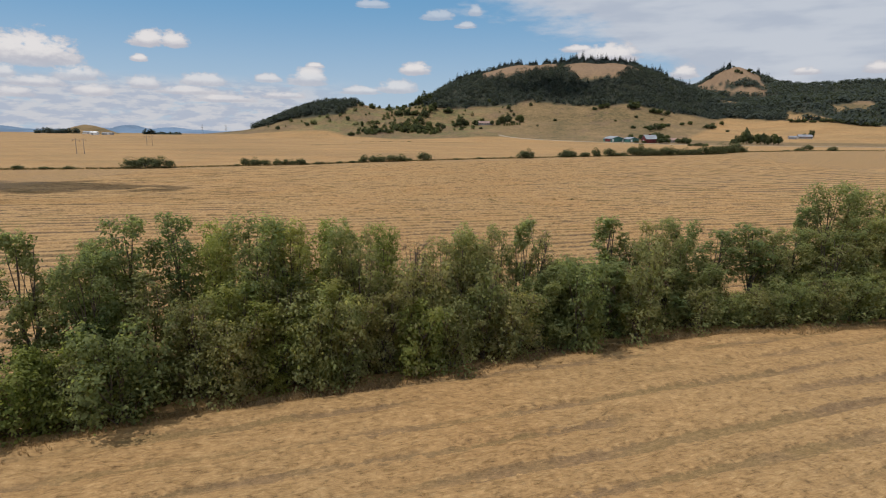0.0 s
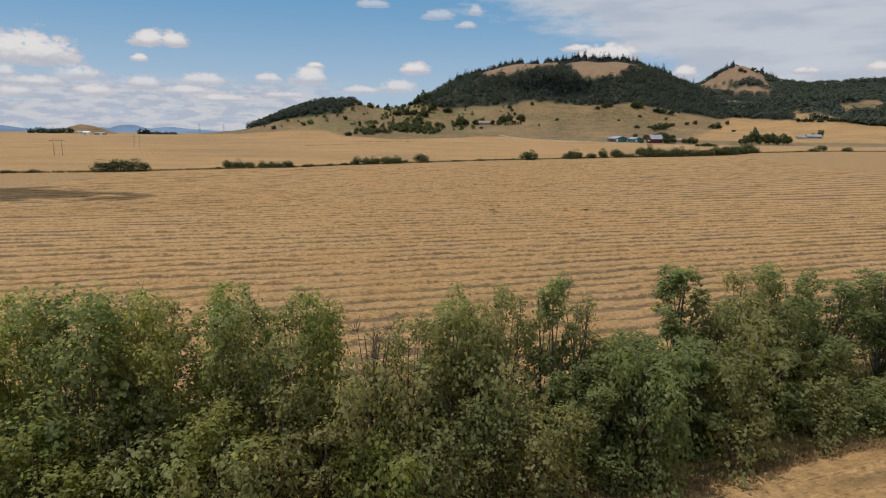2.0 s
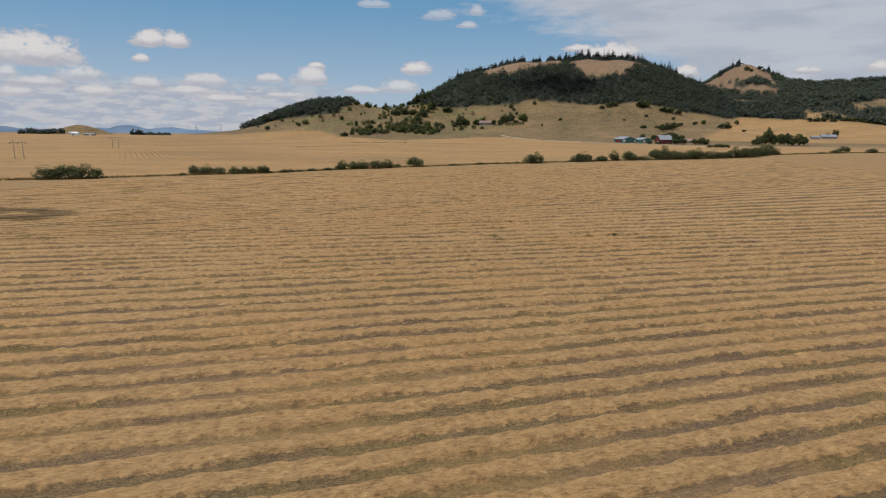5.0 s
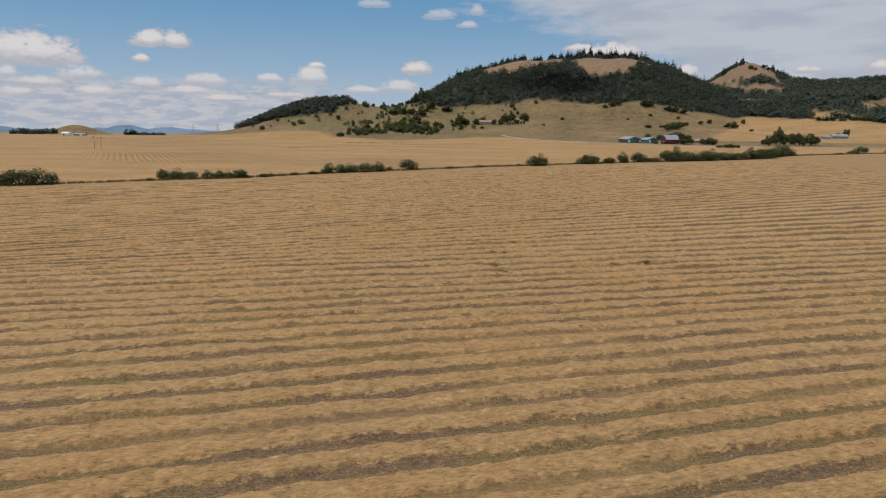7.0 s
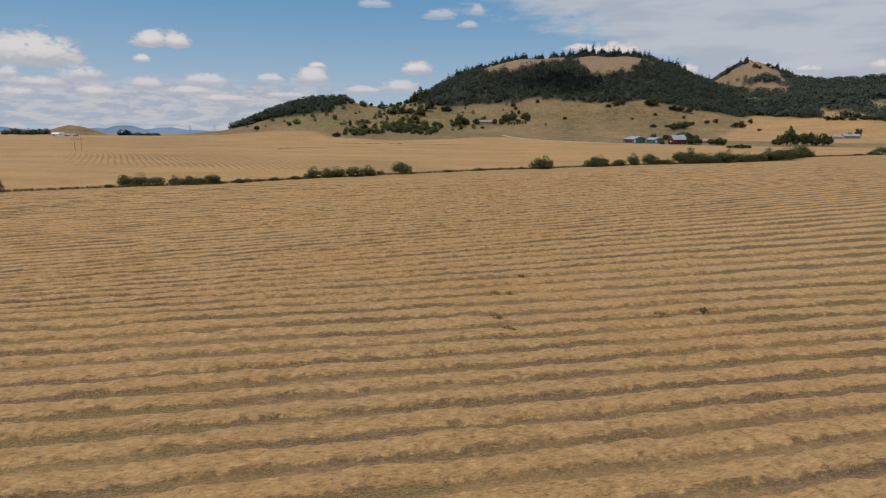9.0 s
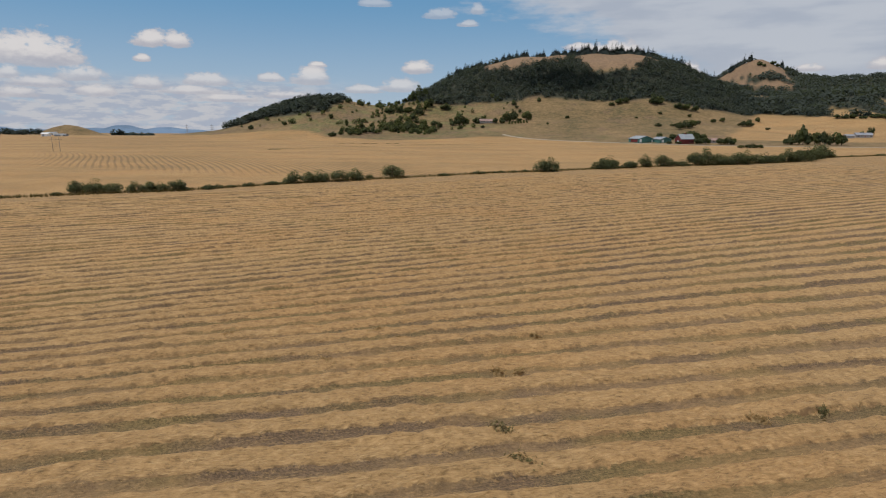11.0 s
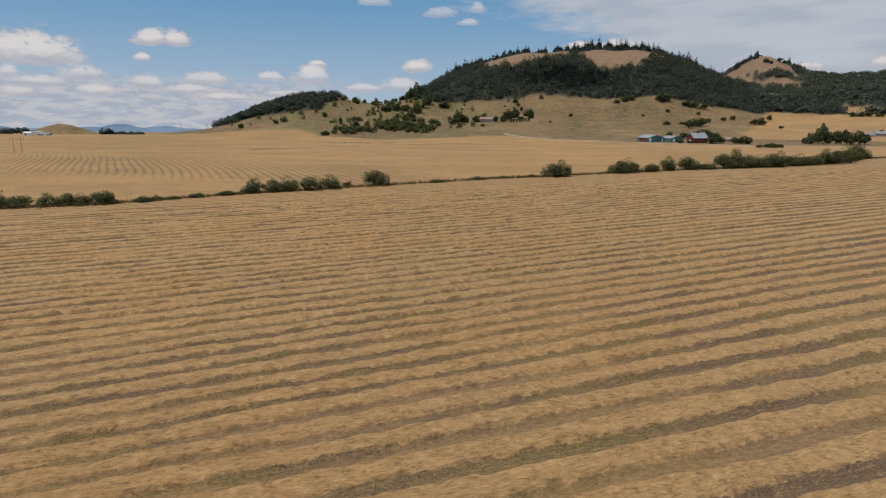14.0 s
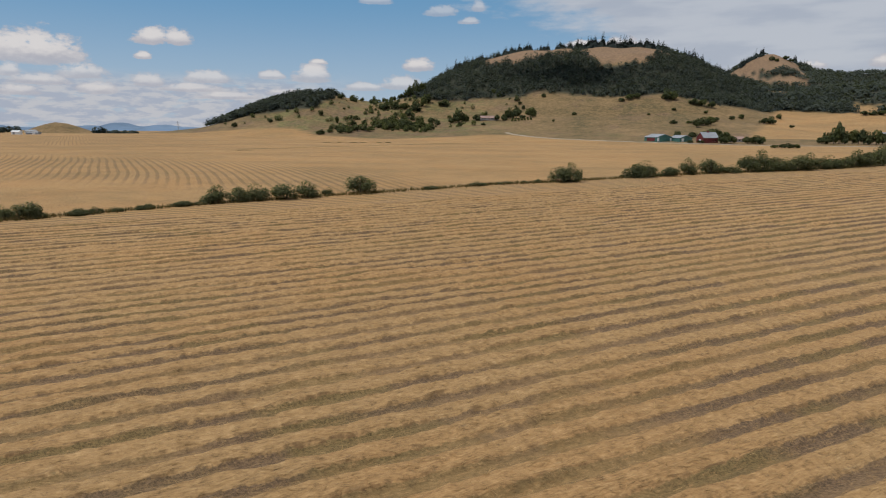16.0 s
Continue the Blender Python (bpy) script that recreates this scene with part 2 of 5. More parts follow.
def straw_colour(n, row, pos, across, contrast, wide=0.0, frayed=1.0):
    """Straw swaths with stubble between them and a painted shade edge, by the swath coordinate."""
    along = n.add("ShaderNodeSeparateXYZ", {0: pos})
    fibre = n.add("ShaderNodeCombineXYZ", {0: n.math("MULTIPLY", along.outputs[0], 0.22), 1: row, 2: 0.0}).outputs[0]
    drift = n.math("SUBTRACT", n.noise(pos, 0.16, 3), 0.5)
    wave = n.math("COSINE", n.math("MULTIPLY", n.math("ADD", row, n.math("MULTIPLY", drift, across)), 2 * math.pi / PITCH))
    ragged = n.math("ADD", n.math("ADD", n.math("MULTIPLY", n.math("SUBTRACT", n.noise(fibre, 1.7, 4, 0.6), 0.5), 1.6), n.math("MULTIPLY", n.math("SUBTRACT", n.noise(pos, 1.7, 4, 0.65), 0.5), 1.5)), n.math("MULTIPLY", n.math("SUBTRACT", n.noise(fibre, 0.34, 4, 0.65), 0.5), 1.5))
    edge = n.math("SUBTRACT", n.math("ADD", wave, n.math("MULTIPLY", ragged, frayed)), wide)
    gap = n.math("SUBTRACT", 1.0, n.steps(edge, -0.62, -0.42))
    # mask for shade painted along one side of each swath, beside the gap
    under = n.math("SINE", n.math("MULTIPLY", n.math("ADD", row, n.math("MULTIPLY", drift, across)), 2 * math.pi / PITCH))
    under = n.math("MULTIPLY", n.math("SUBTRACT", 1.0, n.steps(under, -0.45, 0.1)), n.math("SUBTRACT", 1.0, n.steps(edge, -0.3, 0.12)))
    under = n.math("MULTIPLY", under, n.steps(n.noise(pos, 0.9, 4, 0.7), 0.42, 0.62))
    fine = n.noise(fibre, 7.0, 5, 0.7)
    tuft = n.noise(pos, 1.5, 5, 0.7)
    straw = n.ramp(n.math("ADD", n.math("MULTIPLY", fine, 0.5), n.math("MULTIPLY", tuft, 0.5)), [(0.36, (0.135, 0.08, 0.036)), (0.45, (0.31, 0.187, 0.08)), (0.55, (0.41, 0.25, 0.109)), (0.66, (0.53, 0.35, 0.168))])
    crumb = n.steps(n.noise(n.scaled(pos, 1.0, 1.6, 1.0), 1.5, 5, 0.75), 0.56, 0.68)
    straw = n.mix(n.math("MULTIPLY", crumb, 0.55), straw, (0.145, 0.088, 0.041, 1))
    pale = n.steps(n.noise(fibre, 3.6, 5, 0.75), 0.55, 0.7)
    straw = n.mix(n.math("MULTIPLY", pale, 0.5), straw, (0.5, 0.355, 0.182, 1))
    warm = n.steps(n.noise(pos, 0.035, 3), 0.4, 0.65)
    straw = n.mix(n.math("MULTIPLY", warm, 0.35), straw, n.mix(1.0, straw, (1.04, 0.91, 0.8, 1), "MULTIPLY"))
    stub = n.mix(n.steps(n.noise(pos, 0.07, 3), 0.42, 0.58), (0.132, 0.088, 0.056, 1), (0.15, 0.108, 0.048, 1))
    stub = n.mix(n.steps(n.noise(n.scaled(pos, 1.0, 2.0, 1.0), 4.5, 6, 0.8), 0.36, 0.64), n.mix(1.0, stub, (0.5, 0.5, 0.46, 1), "MULTIPLY"), n.mix(1.0, stub, (1.5, 1.45, 1.35, 1), "MULTIPLY"))
    litter = n.steps(n.math("ADD", n.math("MULTIPLY", n.noise(fibre, 5.0, 5, 0.8), 0.6), n.math("MULTIPLY", n.noise(pos, 7.0, 4, 0.75), 0.4)), 0.5, 0.6)
    stub = n.mix(n.math("MULTIPLY", litter, 0.6), stub, straw)
    # that shade goes into the straw colour as dark brown
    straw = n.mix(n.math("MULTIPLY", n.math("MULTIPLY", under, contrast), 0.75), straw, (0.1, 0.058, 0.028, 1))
    return n.mix(n.math("MULTIPLY", gap, contrast), straw, stub), n.math("ADD", n.math("MULTIPLY", fine, 0.5), n.math("MULTIPLY", tuft, 0.6))


M_SWATH, n, b = material("straw_swaths")
pos = n.add("ShaderNodeTexCoord").outputs["Object"]
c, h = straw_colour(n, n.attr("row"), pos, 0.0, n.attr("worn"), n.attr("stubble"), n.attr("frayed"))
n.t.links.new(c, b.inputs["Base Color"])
b.inputs["Roughness"].default_value = 0.85
bump(n, b, h, 1.0, 0.22)

M_LAND, n, b = material("open_land")
pos = n.add("ShaderNodeTexCoord").outputs["Object"]
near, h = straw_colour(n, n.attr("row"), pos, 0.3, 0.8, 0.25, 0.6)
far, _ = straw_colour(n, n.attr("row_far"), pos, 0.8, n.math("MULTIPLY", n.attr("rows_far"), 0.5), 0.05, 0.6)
field = n.mix(n.attr("far"), near, n.mix(1.0, far, n.mix(n.steps(n.math("ADD", n.math("MULTIPLY", n.noise(n.scaled(pos, 1, 2.2, 1), 0.012, 4, 0.6), 0.6), n.math("MULTIPLY", n.noise(pos, 0.13, 4, 0.7), 0.4)), 0.4, 0.6), (0.78, 0.8, 0.8, 1), (1.02, 1.0, 0.98, 1)), "MULTIPLY"))
patch = n.math("ADD", n.math("MULTIPLY", n.noise(pos, 0.016, 5, 0.65), 0.55), n.math("MULTIPLY", n.noise(n.scaled(pos, 1, 1.6, 1), 0.07, 5, 0.7), 0.45))
grass = n.ramp(patch, [(0.38, (0.075, 0.066, 0.028)), (0.45, (0.135, 0.095, 0.041)), (0.52, (0.195, 0.126, 0.057)), (0.6, (0.265, 0.17, 0.08))])
grass = n.mix(n.math("MULTIPLY", n.math("MULTIPLY", n.attr("lush"), 0.8), n.steps(n.noise(pos, 0.028, 5, 0.65), 0.47, 0.58)), grass, n.mix(n.steps(n.noise(pos, 0.05, 3), 0.45, 0.6), (0.095, 0.098, 0.038, 1), (0.15, 0.155, 0.05, 1)))
grass = n.mix(n.math("MULTIPLY", n.steps(n.noise(pos, 0.021, 5, 0.7), 0.52, 0.64), 0.6), grass, (0.17, 0.1, 0.068, 1))
grass = n.mix(n.math("MULTIPLY", n.attr("bare"), 0.8), grass, (0.26, 0.158, 0.105, 1))
grass = n.mix(0.35, grass, n.mix(n.steps(n.noise(pos, 0.22, 5, 0.75), 0.4, 0.62), (0.075, 0.06, 0.028, 1), (0.3, 0.2, 0.098, 1)))
litter = n.mix(n.noise(pos, 0.3, 4), (0.035, 0.037, 0.026, 1), (0.055, 0.056, 0.036, 1))
n.t.links.new(n.mix(n.attr("wooded"), n.mix(n.attr("meadow"), field, grass), litter), b.inputs["Base Color"])
b.inputs["Roughness"].default_value = 0.92
bump(n, b, h, 0.7, 0.2)


def foliage(name, stops, glow=0.22, lump=0.4, speckle=0.4, dry=0.0):
    m, n, b = material(name)
    geo = n.add("ShaderNodeNewGeometry")
    pos = n.add("ShaderNodeTexCoord").outputs["Object"]
    k = n.math("ADD", n.math("MULTIPLY", geo.outputs["Random Per Island"], speckle), n.math("MULTIPLY", n.noise(pos, lump, 3), 1.0 - speckle))
    k = n.math("ADD", k, n.math("MULTIPLY", n.math("SUBTRACT", n.add("ShaderNodeObjectInfo").outputs["Random"], 0.5), 0.22))
    c = n.ramp(k, stops)
    if dry:
        own = n.add("ShaderNodeObjectInfo").outputs["Random"]
        place = n.add("ShaderNodeNewGeometry").outputs["Position"]
        sere = n.steps(n.math("ADD", n.noise(place, 0.45, 4, 0.6), n.math("MULTIPLY", n.math("SUBTRACT", own, 0.5), 0.3)), 0.42, 0.68)
        c = n.mix(n.math("MULTIPLY", sere, dry), c, n.mix(1.0, c, (1.14, 0.98, 1.0, 1), "MULTIPLY"))
        deep = n.steps(n.noise(place, 0.28, 3, 0.5), 0.5, 0.66)
        c = n.mix(n.math("MULTIPLY", deep, 0.6), c, n.mix(1.0, c, (0.68, 0.82, 0.84, 1), "MULTIPLY"))
    n.t.links.new(c, b.inputs["Base Color"])
    b.inputs["Roughness"].default_value = 0.75
    b.inputs["Specular IOR Level"].default_value = 0.06
    t = n.add("ShaderNodeBsdfTranslucent", {0: n.mix(1.0, c, (1.28, 1.26, 0.75, 1), "MULTIPLY")})
    mixer = n.add("ShaderNodeMixShader", {0: glow, 1: b.outputs[0], 2: t.outputs[0]})
    n.t.links.new(mixer.outputs[0], m.node_tree.nodes["Material Output"].inputs[0])
    return m


M_LEAF = foliage("leaf_green", [(0.2, (0.166, 0.191, 0.09)), (0.45, (0.251, 0.28, 0.126)), (0.65, (0.34, 0.36, 0.165)), (0.85, (0.466, 0.46, 0.243))], 0.64, 0.4, 0.34, 0.5)
M_DARK = foliage("leaf_dark", [(0.2, (0.143, 0.174, 0.082)), (0.5, (0.223, 0.263, 0.118)), (0.8, (0.356, 0.385, 0.183))], 0.64, 0.4, 0.34, 0.5)
M_OLIVE = foliage("leaf_olive", [(0.2, (0.21, 0.215, 0.102)), (0.45, (0.273, 0.278, 0.127)), (0.65, (0.324, 0.328, 0.154)), (0.85, (0.392, 0.371, 0.199))], 0.64, 0.4, 0.34, 0.5)
M_LIME = foliage("leaf_bright", [(0.2, (0.191, 0.22, 0.074)), (0.5, (0.291, 0.314, 0.105)), (0.8, (0.434, 0.435, 0.182))], 0.64, 0.4, 0.34, 0.5)
# forest and fir greens are lifted and blued: aerial haze in the leaf colour
M_WOOD = foliage("forest_leaf", [(0.15, (0.055, 0.065, 0.058)), (0.45, (0.064, 0.077, 0.065)), (0.7, (0.074, 0.086, 0.069)), (0.9, (0.088, 0.099, 0.072))], 0.42, 0.02, 0.2)
M_FIR = foliage("fir_needles", [(0.2, (0.047, 0.06, 0.056)), (0.6, (0.055, 0.068, 0.062)), (0.9, (0.066, 0.079, 0.067))], 0.35, 0.03, 0.2)
M_BUSH = foliage("bush_leaf", [(0.2, (0.075, 0.084, 0.044)), (0.5, (0.112, 0.121, 0.061)), (0.8, (0.18, 0.175, 0.092))], 0.45, 0.15)
M_OAK = foliage("oak_leaf", [(0.2, (0.058, 0.068, 0.036)), (0.5, (0.079, 0.092, 0.044)), (0.8, (0.12, 0.128, 0.06))], 0.4, 0.03)
M_SCRUB = foliage("scrub_leaf", [(0.2, (0.069, 0.081, 0.034)), (0.5, (0.098, 0.11, 0.043)), (0.8, (0.149, 0.155, 0.063))], 0.4, 0.02)
M_DRY = foliage("dry_grass", [(0.2, (0.2, 0.13, 0.06)), (0.5, (0.33, 0.22, 0.11)), (0.8, (0.45, 0.32, 0.18))], 0.15, 0.3)
M_STRAND = foliage("straw_strand", [(0.15, (0.24, 0.155, 0.07)), (0.4, (0.35, 0.232, 0.108)), (0.65, (0.44, 0.3, 0.15)), (0.9, (0.55, 0.405, 0.235))], 0.3, 0.2)
M_VERGE = foliage("verge_grass", [(0.2, (0.08, 0.075, 0.032)), (0.5, (0.14, 0.115, 0.048)), (0.8, (0.26, 0.185, 0.09))], 0.15, 0.2)
M_BARK = plain("bark", (0.13, 0.1, 0.075), 0.9, 0, 9)
M_TWIG = plain("dead_twig", (0.24, 0.17, 0.115), 0.9, 0, 9)
M_RED = plain("red_boards", (0.17, 0.04, 0.038), 0.7, 0, 1.2)
M_GREEN = plain("green_sheet", (0.07, 0.17, 0.145), 0.45, 0.1, 0.6)
M_WHITE = plain("white_paint", (0.78, 0.78, 0.76), 0.5, 0, 1.0, 0.08)
M_TAUPE = plain("taupe_siding", (0.36, 0.33, 0.3), 0.7, 0, 1.0, 0.12)
M_ZINC = plain("zinc_roof", (0.3, 0.315, 0.335), 0.5, 0.2, 0.5, 0.15)
M_SHINGLE = plain("brown_shingle", (0.3, 0.2, 0.17), 0.85, 0, 1.5)
M_GREY = plain("grey_roof", (0.25, 0.25, 0.27), 0.8, 0, 1.5)
M_PANE = plain("dark_pane", (0.03, 0.035, 0.04), 0.12, 0, 1.0, 0.1)
M_POLE = plain("weathered_pole", (0.34, 0.27, 0.21), 0.85, 0, 2)
M_STEEL = plain("steel_lattice", (0.4, 0.41, 0.42), 0.5, 0.6, 2)
M_ROAD = plain("gravel_road", (0.32, 0.26, 0.19), 0.95, 0, 0.8)
M_TRACK = plain("weedy_track", (0.17, 0.135, 0.06), 0.95, 0, 0.5)
# the blue is distance haze, put into the base colour
M_RIDGE = plain("haze_blue_ridge", (0.13, 0.19, 0.27), 0.95, 0, 0.006, 0.2)
M_CLOUD = plain("cloud_white", (0.85, 0.85, 0.87), 1.0, 0, 0.05, 0.05)


# ---- mesh helpers ----
def fast_mesh(name, V, F, mat, flat=True):
    V, F = np.asarray(V, np.float32), np.asarray(F, np.int32)
    me = bpy.data.meshes.new(name)
    me.vertices.add(len(V))
    me.vertices.foreach_set("co", V.ravel())
    me.loops.add(F.size)
    me.loops.foreach_set("vertex_index", F.ravel())
    me.polygons.add(len(F))
    me.polygons.foreach_set("loop_start", np.arange(0, F.size, F.shape[1], dtype=np.int32))
    me.update(calc_edges=True)
    me.validate()
    if not flat:
        me.polygons.foreach_set("use_smooth", np.ones(len(F), bool))
    me.materials.append(mat)
    return me


def under(name, me, parent, label=""):
    ob = new(name, me)
    ob.parent = parent
    return tagged(ob, label)


def part(name, bm, mat, parent, label=""):
    me = bpy.data.meshes.new(name)
    bm.to_mesh(me)
    bm.free()
    me.materials.append(mat)
    return under(name, me, parent, label)


def thing(name, place, label, category, group=""):
    ob = new(name)
    ob.matrix_world = place
    return tagged(ob, label, category, group)


def float_attr(me, name, values):
    me.attributes.new(name, "FLOAT", "POINT").data.foreach_set("value", np.asarray(values, np.float32).ravel())


def grid(nx, ny):
    i, j = np.meshgrid(np.arange(nx - 1), np.arange(ny - 1))
    a = (j * nx + i).ravel()
    return np.stack([a, a + 1, a + nx + 1, a + nx], 1)


def tube(points, radii, sides=6):
    """A tapered tube along points."""
    P = np.asarray(points, float)
    V = []
    for k, p in enumerate(P):
        d = P[min(k + 1, len(P) - 1)] - P[max(k - 1, 0)]
        d = d / (np.linalg.norm(d) + 1e-9)
        a = np.cross(d, (0.31, 0.95, 0.05))
        a /= np.linalg.norm(a) + 1e-9
        c = np.cross(d, a)
        for s in range(sides):
            q = 2 * math.pi * s / sides
            V.append(p + radii[k] * (a * math.cos(q) + c * math.sin(q)))
    F = [(k * sides + s, k * sides + (s + 1) % sides, (k + 1) * sides + (s + 1) % sides, (k + 1) * sides + s) for k in range(len(P) - 1) for s in range(sides)]
    return np.array(V), np.array(F)


def joined(pieces):
    V, F, o = [], [], 0
    for v, f in pieces:
        V.append(v)
        F.append(np.asarray(f) + o)
        o += len(v)
    return np.concatenate(V), np.concatenate(F)


def leaves(r, C, length, width, lift=1.1, out=None):
    """One folded leaf spray at each centre C, turned to the sky and to the outside."""
    n = len(C)
    u = r.normal(size=(n, 3))
    u /= np.linalg.norm(u, axis=1)[:, None]
    w = r.normal(size=(n, 3)) * 0.45 + np.array([0, 0, lift]) + (0 if out is None else out)
    u = u - w * (u * w).sum(1)[:, None] / (w * w).sum(1)[:, None]
    u /= np.linalg.norm(u, axis=1)[:, None] + 1e-6
    v = np.cross(w, u)
    v /= np.linalg.norm(v, axis=1)[:, None]
    s = (0.65 + 0.7 * r.random(n))[:, None]
    L, Wd = u * length * 0.5 * s, v * width * 0.5 * s
    up = np.cross(u, v) * width * 0.22
    V = np.stack([C - L, C + Wd * 1.0 + up - L * 0.1, C + L, C - Wd + up - L * 0.1], 1).reshape(-1, 3)
    return V, np.arange(4 * n).reshape(n, 4)


# ---- the ground ----
def inside(x, y, corners):
    """Whether places lie within a closed outline."""
    hit = np.zeros(np.shape(x), bool)
    for (x0, y0), (x1, y1) in zip(corners, corners[1:] + corners[:1]):
        hit ^= ((y0 > y) != (y1 > y)) & (x < (x1 - x0) * (y - y0) / (y1 - y0 + 1e-9) + x0)
    return hit


WOOD_EDGE = ((-260, -170, -60, 24, 60, 129, 225, 290, 316, 364, 443, 476, 506, 540, 584, 640, 900, 1800), (1400, 1195, 1172, 1152, 1182, 1168, 1140, 1118, 1100, 1128, 1182, 1166, 1122, 1112, 1076, 1068, 1090, 1190))
CLEARINGS = (
    [(-45, 1340), (1, 1388), (61, 1390), (128, 1390), (126, 1338), (60, 1302), (24, 1280), (-20, 1296)],
    [(146, 1390), (148, 1320), (152, 1296), (171, 1262), (203, 1250), (255, 1274), (302, 1334), (285, 1390)],
    [(508, 1118), (549, 1216), (567, 1176), (586, 1126), (575, 1104)],
    [(594, 1180), (649, 1246), (723, 1270), (716, 1218), (637, 1172)],
    [(445, 1290), (470, 1268), (512, 1345), (500, 1400), (455, 1330)],
)
KNOLL_TOP = [(600, 1960), (622, 1880), (640, 1790), (672, 1755), (700, 1712), (725, 1740), (764, 1870), (800, 1990), (640, 1990)]
KNOLL_TREES = ([(622, 1912), (662, 1870), (663, 1849), (632, 1882)], [(650, 1840), (675, 1836), (730, 1800), (716, 1755), (651, 1806)])


def in_wood(x, y, z):
    """How wooded the hills are at a place, 0 to 1."""
    x, y = np.asarray(x, float), np.asarray(y, float)
    n_ = (vnoise(x / 46, y / 46, 31) - 0.5) * 46 + (vnoise(x / 16, y / 16, 32) - 0.5) * 16
    u, v = x + (vnoise(x / 14, y / 14, 33) - 0.5) * 14, y + (vnoise(x / 14, y / 14, 34) - 0.5) * 22
    hill = smooth(y + n_ * 0.6 - np.interp(x, *WOOD_EDGE), -6, 6) * smooth(x, -175, -150) * (1 - smooth(y, 1450, 1480) * (1 - smooth(x + n_, 440, 470)))
    for open_ground in CLEARINGS:
        hill = hill * ~inside(u, v, open_ground)
    bald = inside(u, v, KNOLL_TOP)
    for band in KNOLL_TREES:
        bald = bald & ~inside(u, v, band)
    left = smooth(x, -440, -424) * (1 - smooth(x + n_ * 0.3, -272, -262)) * smooth(y + n_ * 0.4, 1052, 1062) * (1 - smooth(y, 1230, 1250))
    return np.clip(np.maximum(hill * ~bald, left), 0, 1)


def spaced(*spans):
    out = [np.arange(a, b, s) for a, b, s in spans]
    return np.concatenate(out + [[spans[-1][1]]])


gx = spaced((-4900, -1900, 150), (-1900, -700, 30), (-700, 900, 9), (900, 1900, 30), (1900, 4900, 150))
gy = spaced((-900, -100, 100), (-100, 740, 12), (740, 1000, 6), (1000, 1480, 10), (1480, 2420, 22), (2420, 4950, 110))
X, Y = np.meshgrid(gx, gy)
Z = land(X, Y)
me = fast_mesh("ground", np.stack([X, Y, Z], -1).reshape(-1, 3), grid(len(gx), len(gy)), M_LAND, False)
hedge_y = np.interp(X, *HEDGE)
edge_y = np.interp(X, *FIELD_EDGE) + (vnoise(X / 25, Y / 25, 5) - 0.5) * 6
meadow = smooth(Y - edge_y, -3, 3)
upper = smooth(X, 235, 270) * smooth(Y, 835, 850) * (1 - smooth(Y - np.interp(X, (450, 505, 530, 570, 620, 900), (1180, 1130, 1220, 1150, 1080, 1100)), -6, 6)) * smooth(X - 0.5 * (Y - 850), 250, 262)
meadow = np.clip(meadow - upper, 0, 1) * (1 - (1 - smooth(X, -700, -560)) * 0.8)
meadow = np.maximum(meadow, 1 - smooth(np.hypot((X + 1626) / 1.15, Y - 2300), 112, 135))
bare = smooth(Z, 112, 124) * (1 - smooth(X, 330, 420)) + smooth(X, 560, 600) * smooth(Z, 60, 80)
lush = smooth(X, -420, -300) * (1 - smooth(X, -60, 60)) * (1 - smooth(Z, 60, 90)) + 0.5 * smooth(X, 0, 60) * (1 - smooth(X, 120, 200)) * (1 - smooth(Z, 6, 14))
float_attr(me, "row", swath_of(row_of(X, Y)))
lane = X + 0.72 * Y
float_attr(me, "row_far", 0.92 * (lane + 0.0009 * np.clip(Y - 470, -200, 200) ** 2 + 5 * (vnoise(X / 60, Y / 60, 36) - 0.5)))
bent = Y + 0.25 * X
float_attr(me, "rows_far", smooth(lane, 40, 95) * (1 - smooth(lane, 235, 285)) * (smooth(bent, 335, 365) * (1 - smooth(bent, 430, 470)) + 0.9 * smooth(Y, 600, 660) * (1 - smooth(Y, 900, 1000))))
float_attr(me, "far", smooth(Y - hedge_y, -4, 4))
float_attr(me, "meadow", meadow)
float_attr(me, "wooded", in_wood(X, Y, Z))
float_attr(me, "bare", np.clip(bare, 0, 1))
float_attr(me, "lush", np.clip(lush, 0, 1))
tagged(new("ground", me), "dry summer farmland of mown straw fields rising to grassy hills", "ground", kind="structure")

# ---- swaths of mown straw on the near field ----
sx = spaced((-150, -60, 3.0), (-60, -34, 1.0), (-34, 40, 0.48), (40, 66, 1.0), (66, 190, 3.0))
sr = np.arange(14, 360, 0.35)
SX, SR = np.meshgrid(sx, sr)
SY = SR + np.interp(SR, *SLOPE) * SX * 0.96
calmer = 1.05 - 0.35 * smooth(SR, 110, 200)
wob = (vnoise(SX / 17, SR / 8, 11) - 0.5) * 0.9 + (vnoise(SX / 4.4, SR / 1.3, 12) - 0.5) * 0.45 + (vnoise(SX / 0.9, SR / 0.4, 16) - 0.5) * 0.3
row = swath_of(SR) + wob * 0.75 * calmer
hump = smooth(np.cos(2 * np.pi * row / PITCH) + (vnoise(SX / 11, SR / 2.4, 17) - 0.5) * 0.9 * calmer, -0.75, -0.1)
full = 0.55 + 0.8 * vnoise(SX / 4, SR / 2.5, 13)
SZ = 0.3 * hump * full + 0.2 * (vnoise(SX / 0.6, SR / 0.4, 14) - 0.5) * (0.25 + hump) + 0.14 * (vnoise(SX / 1.7, SR / 0.8, 15) - 0.5) * (0.3 + hump)
strip = SY - np.interp(SX, *TREE_EDGE)
calm = 1 - smooth(strip, -2.0, 0.5) * (1 - smooth(strip, 11, 14))
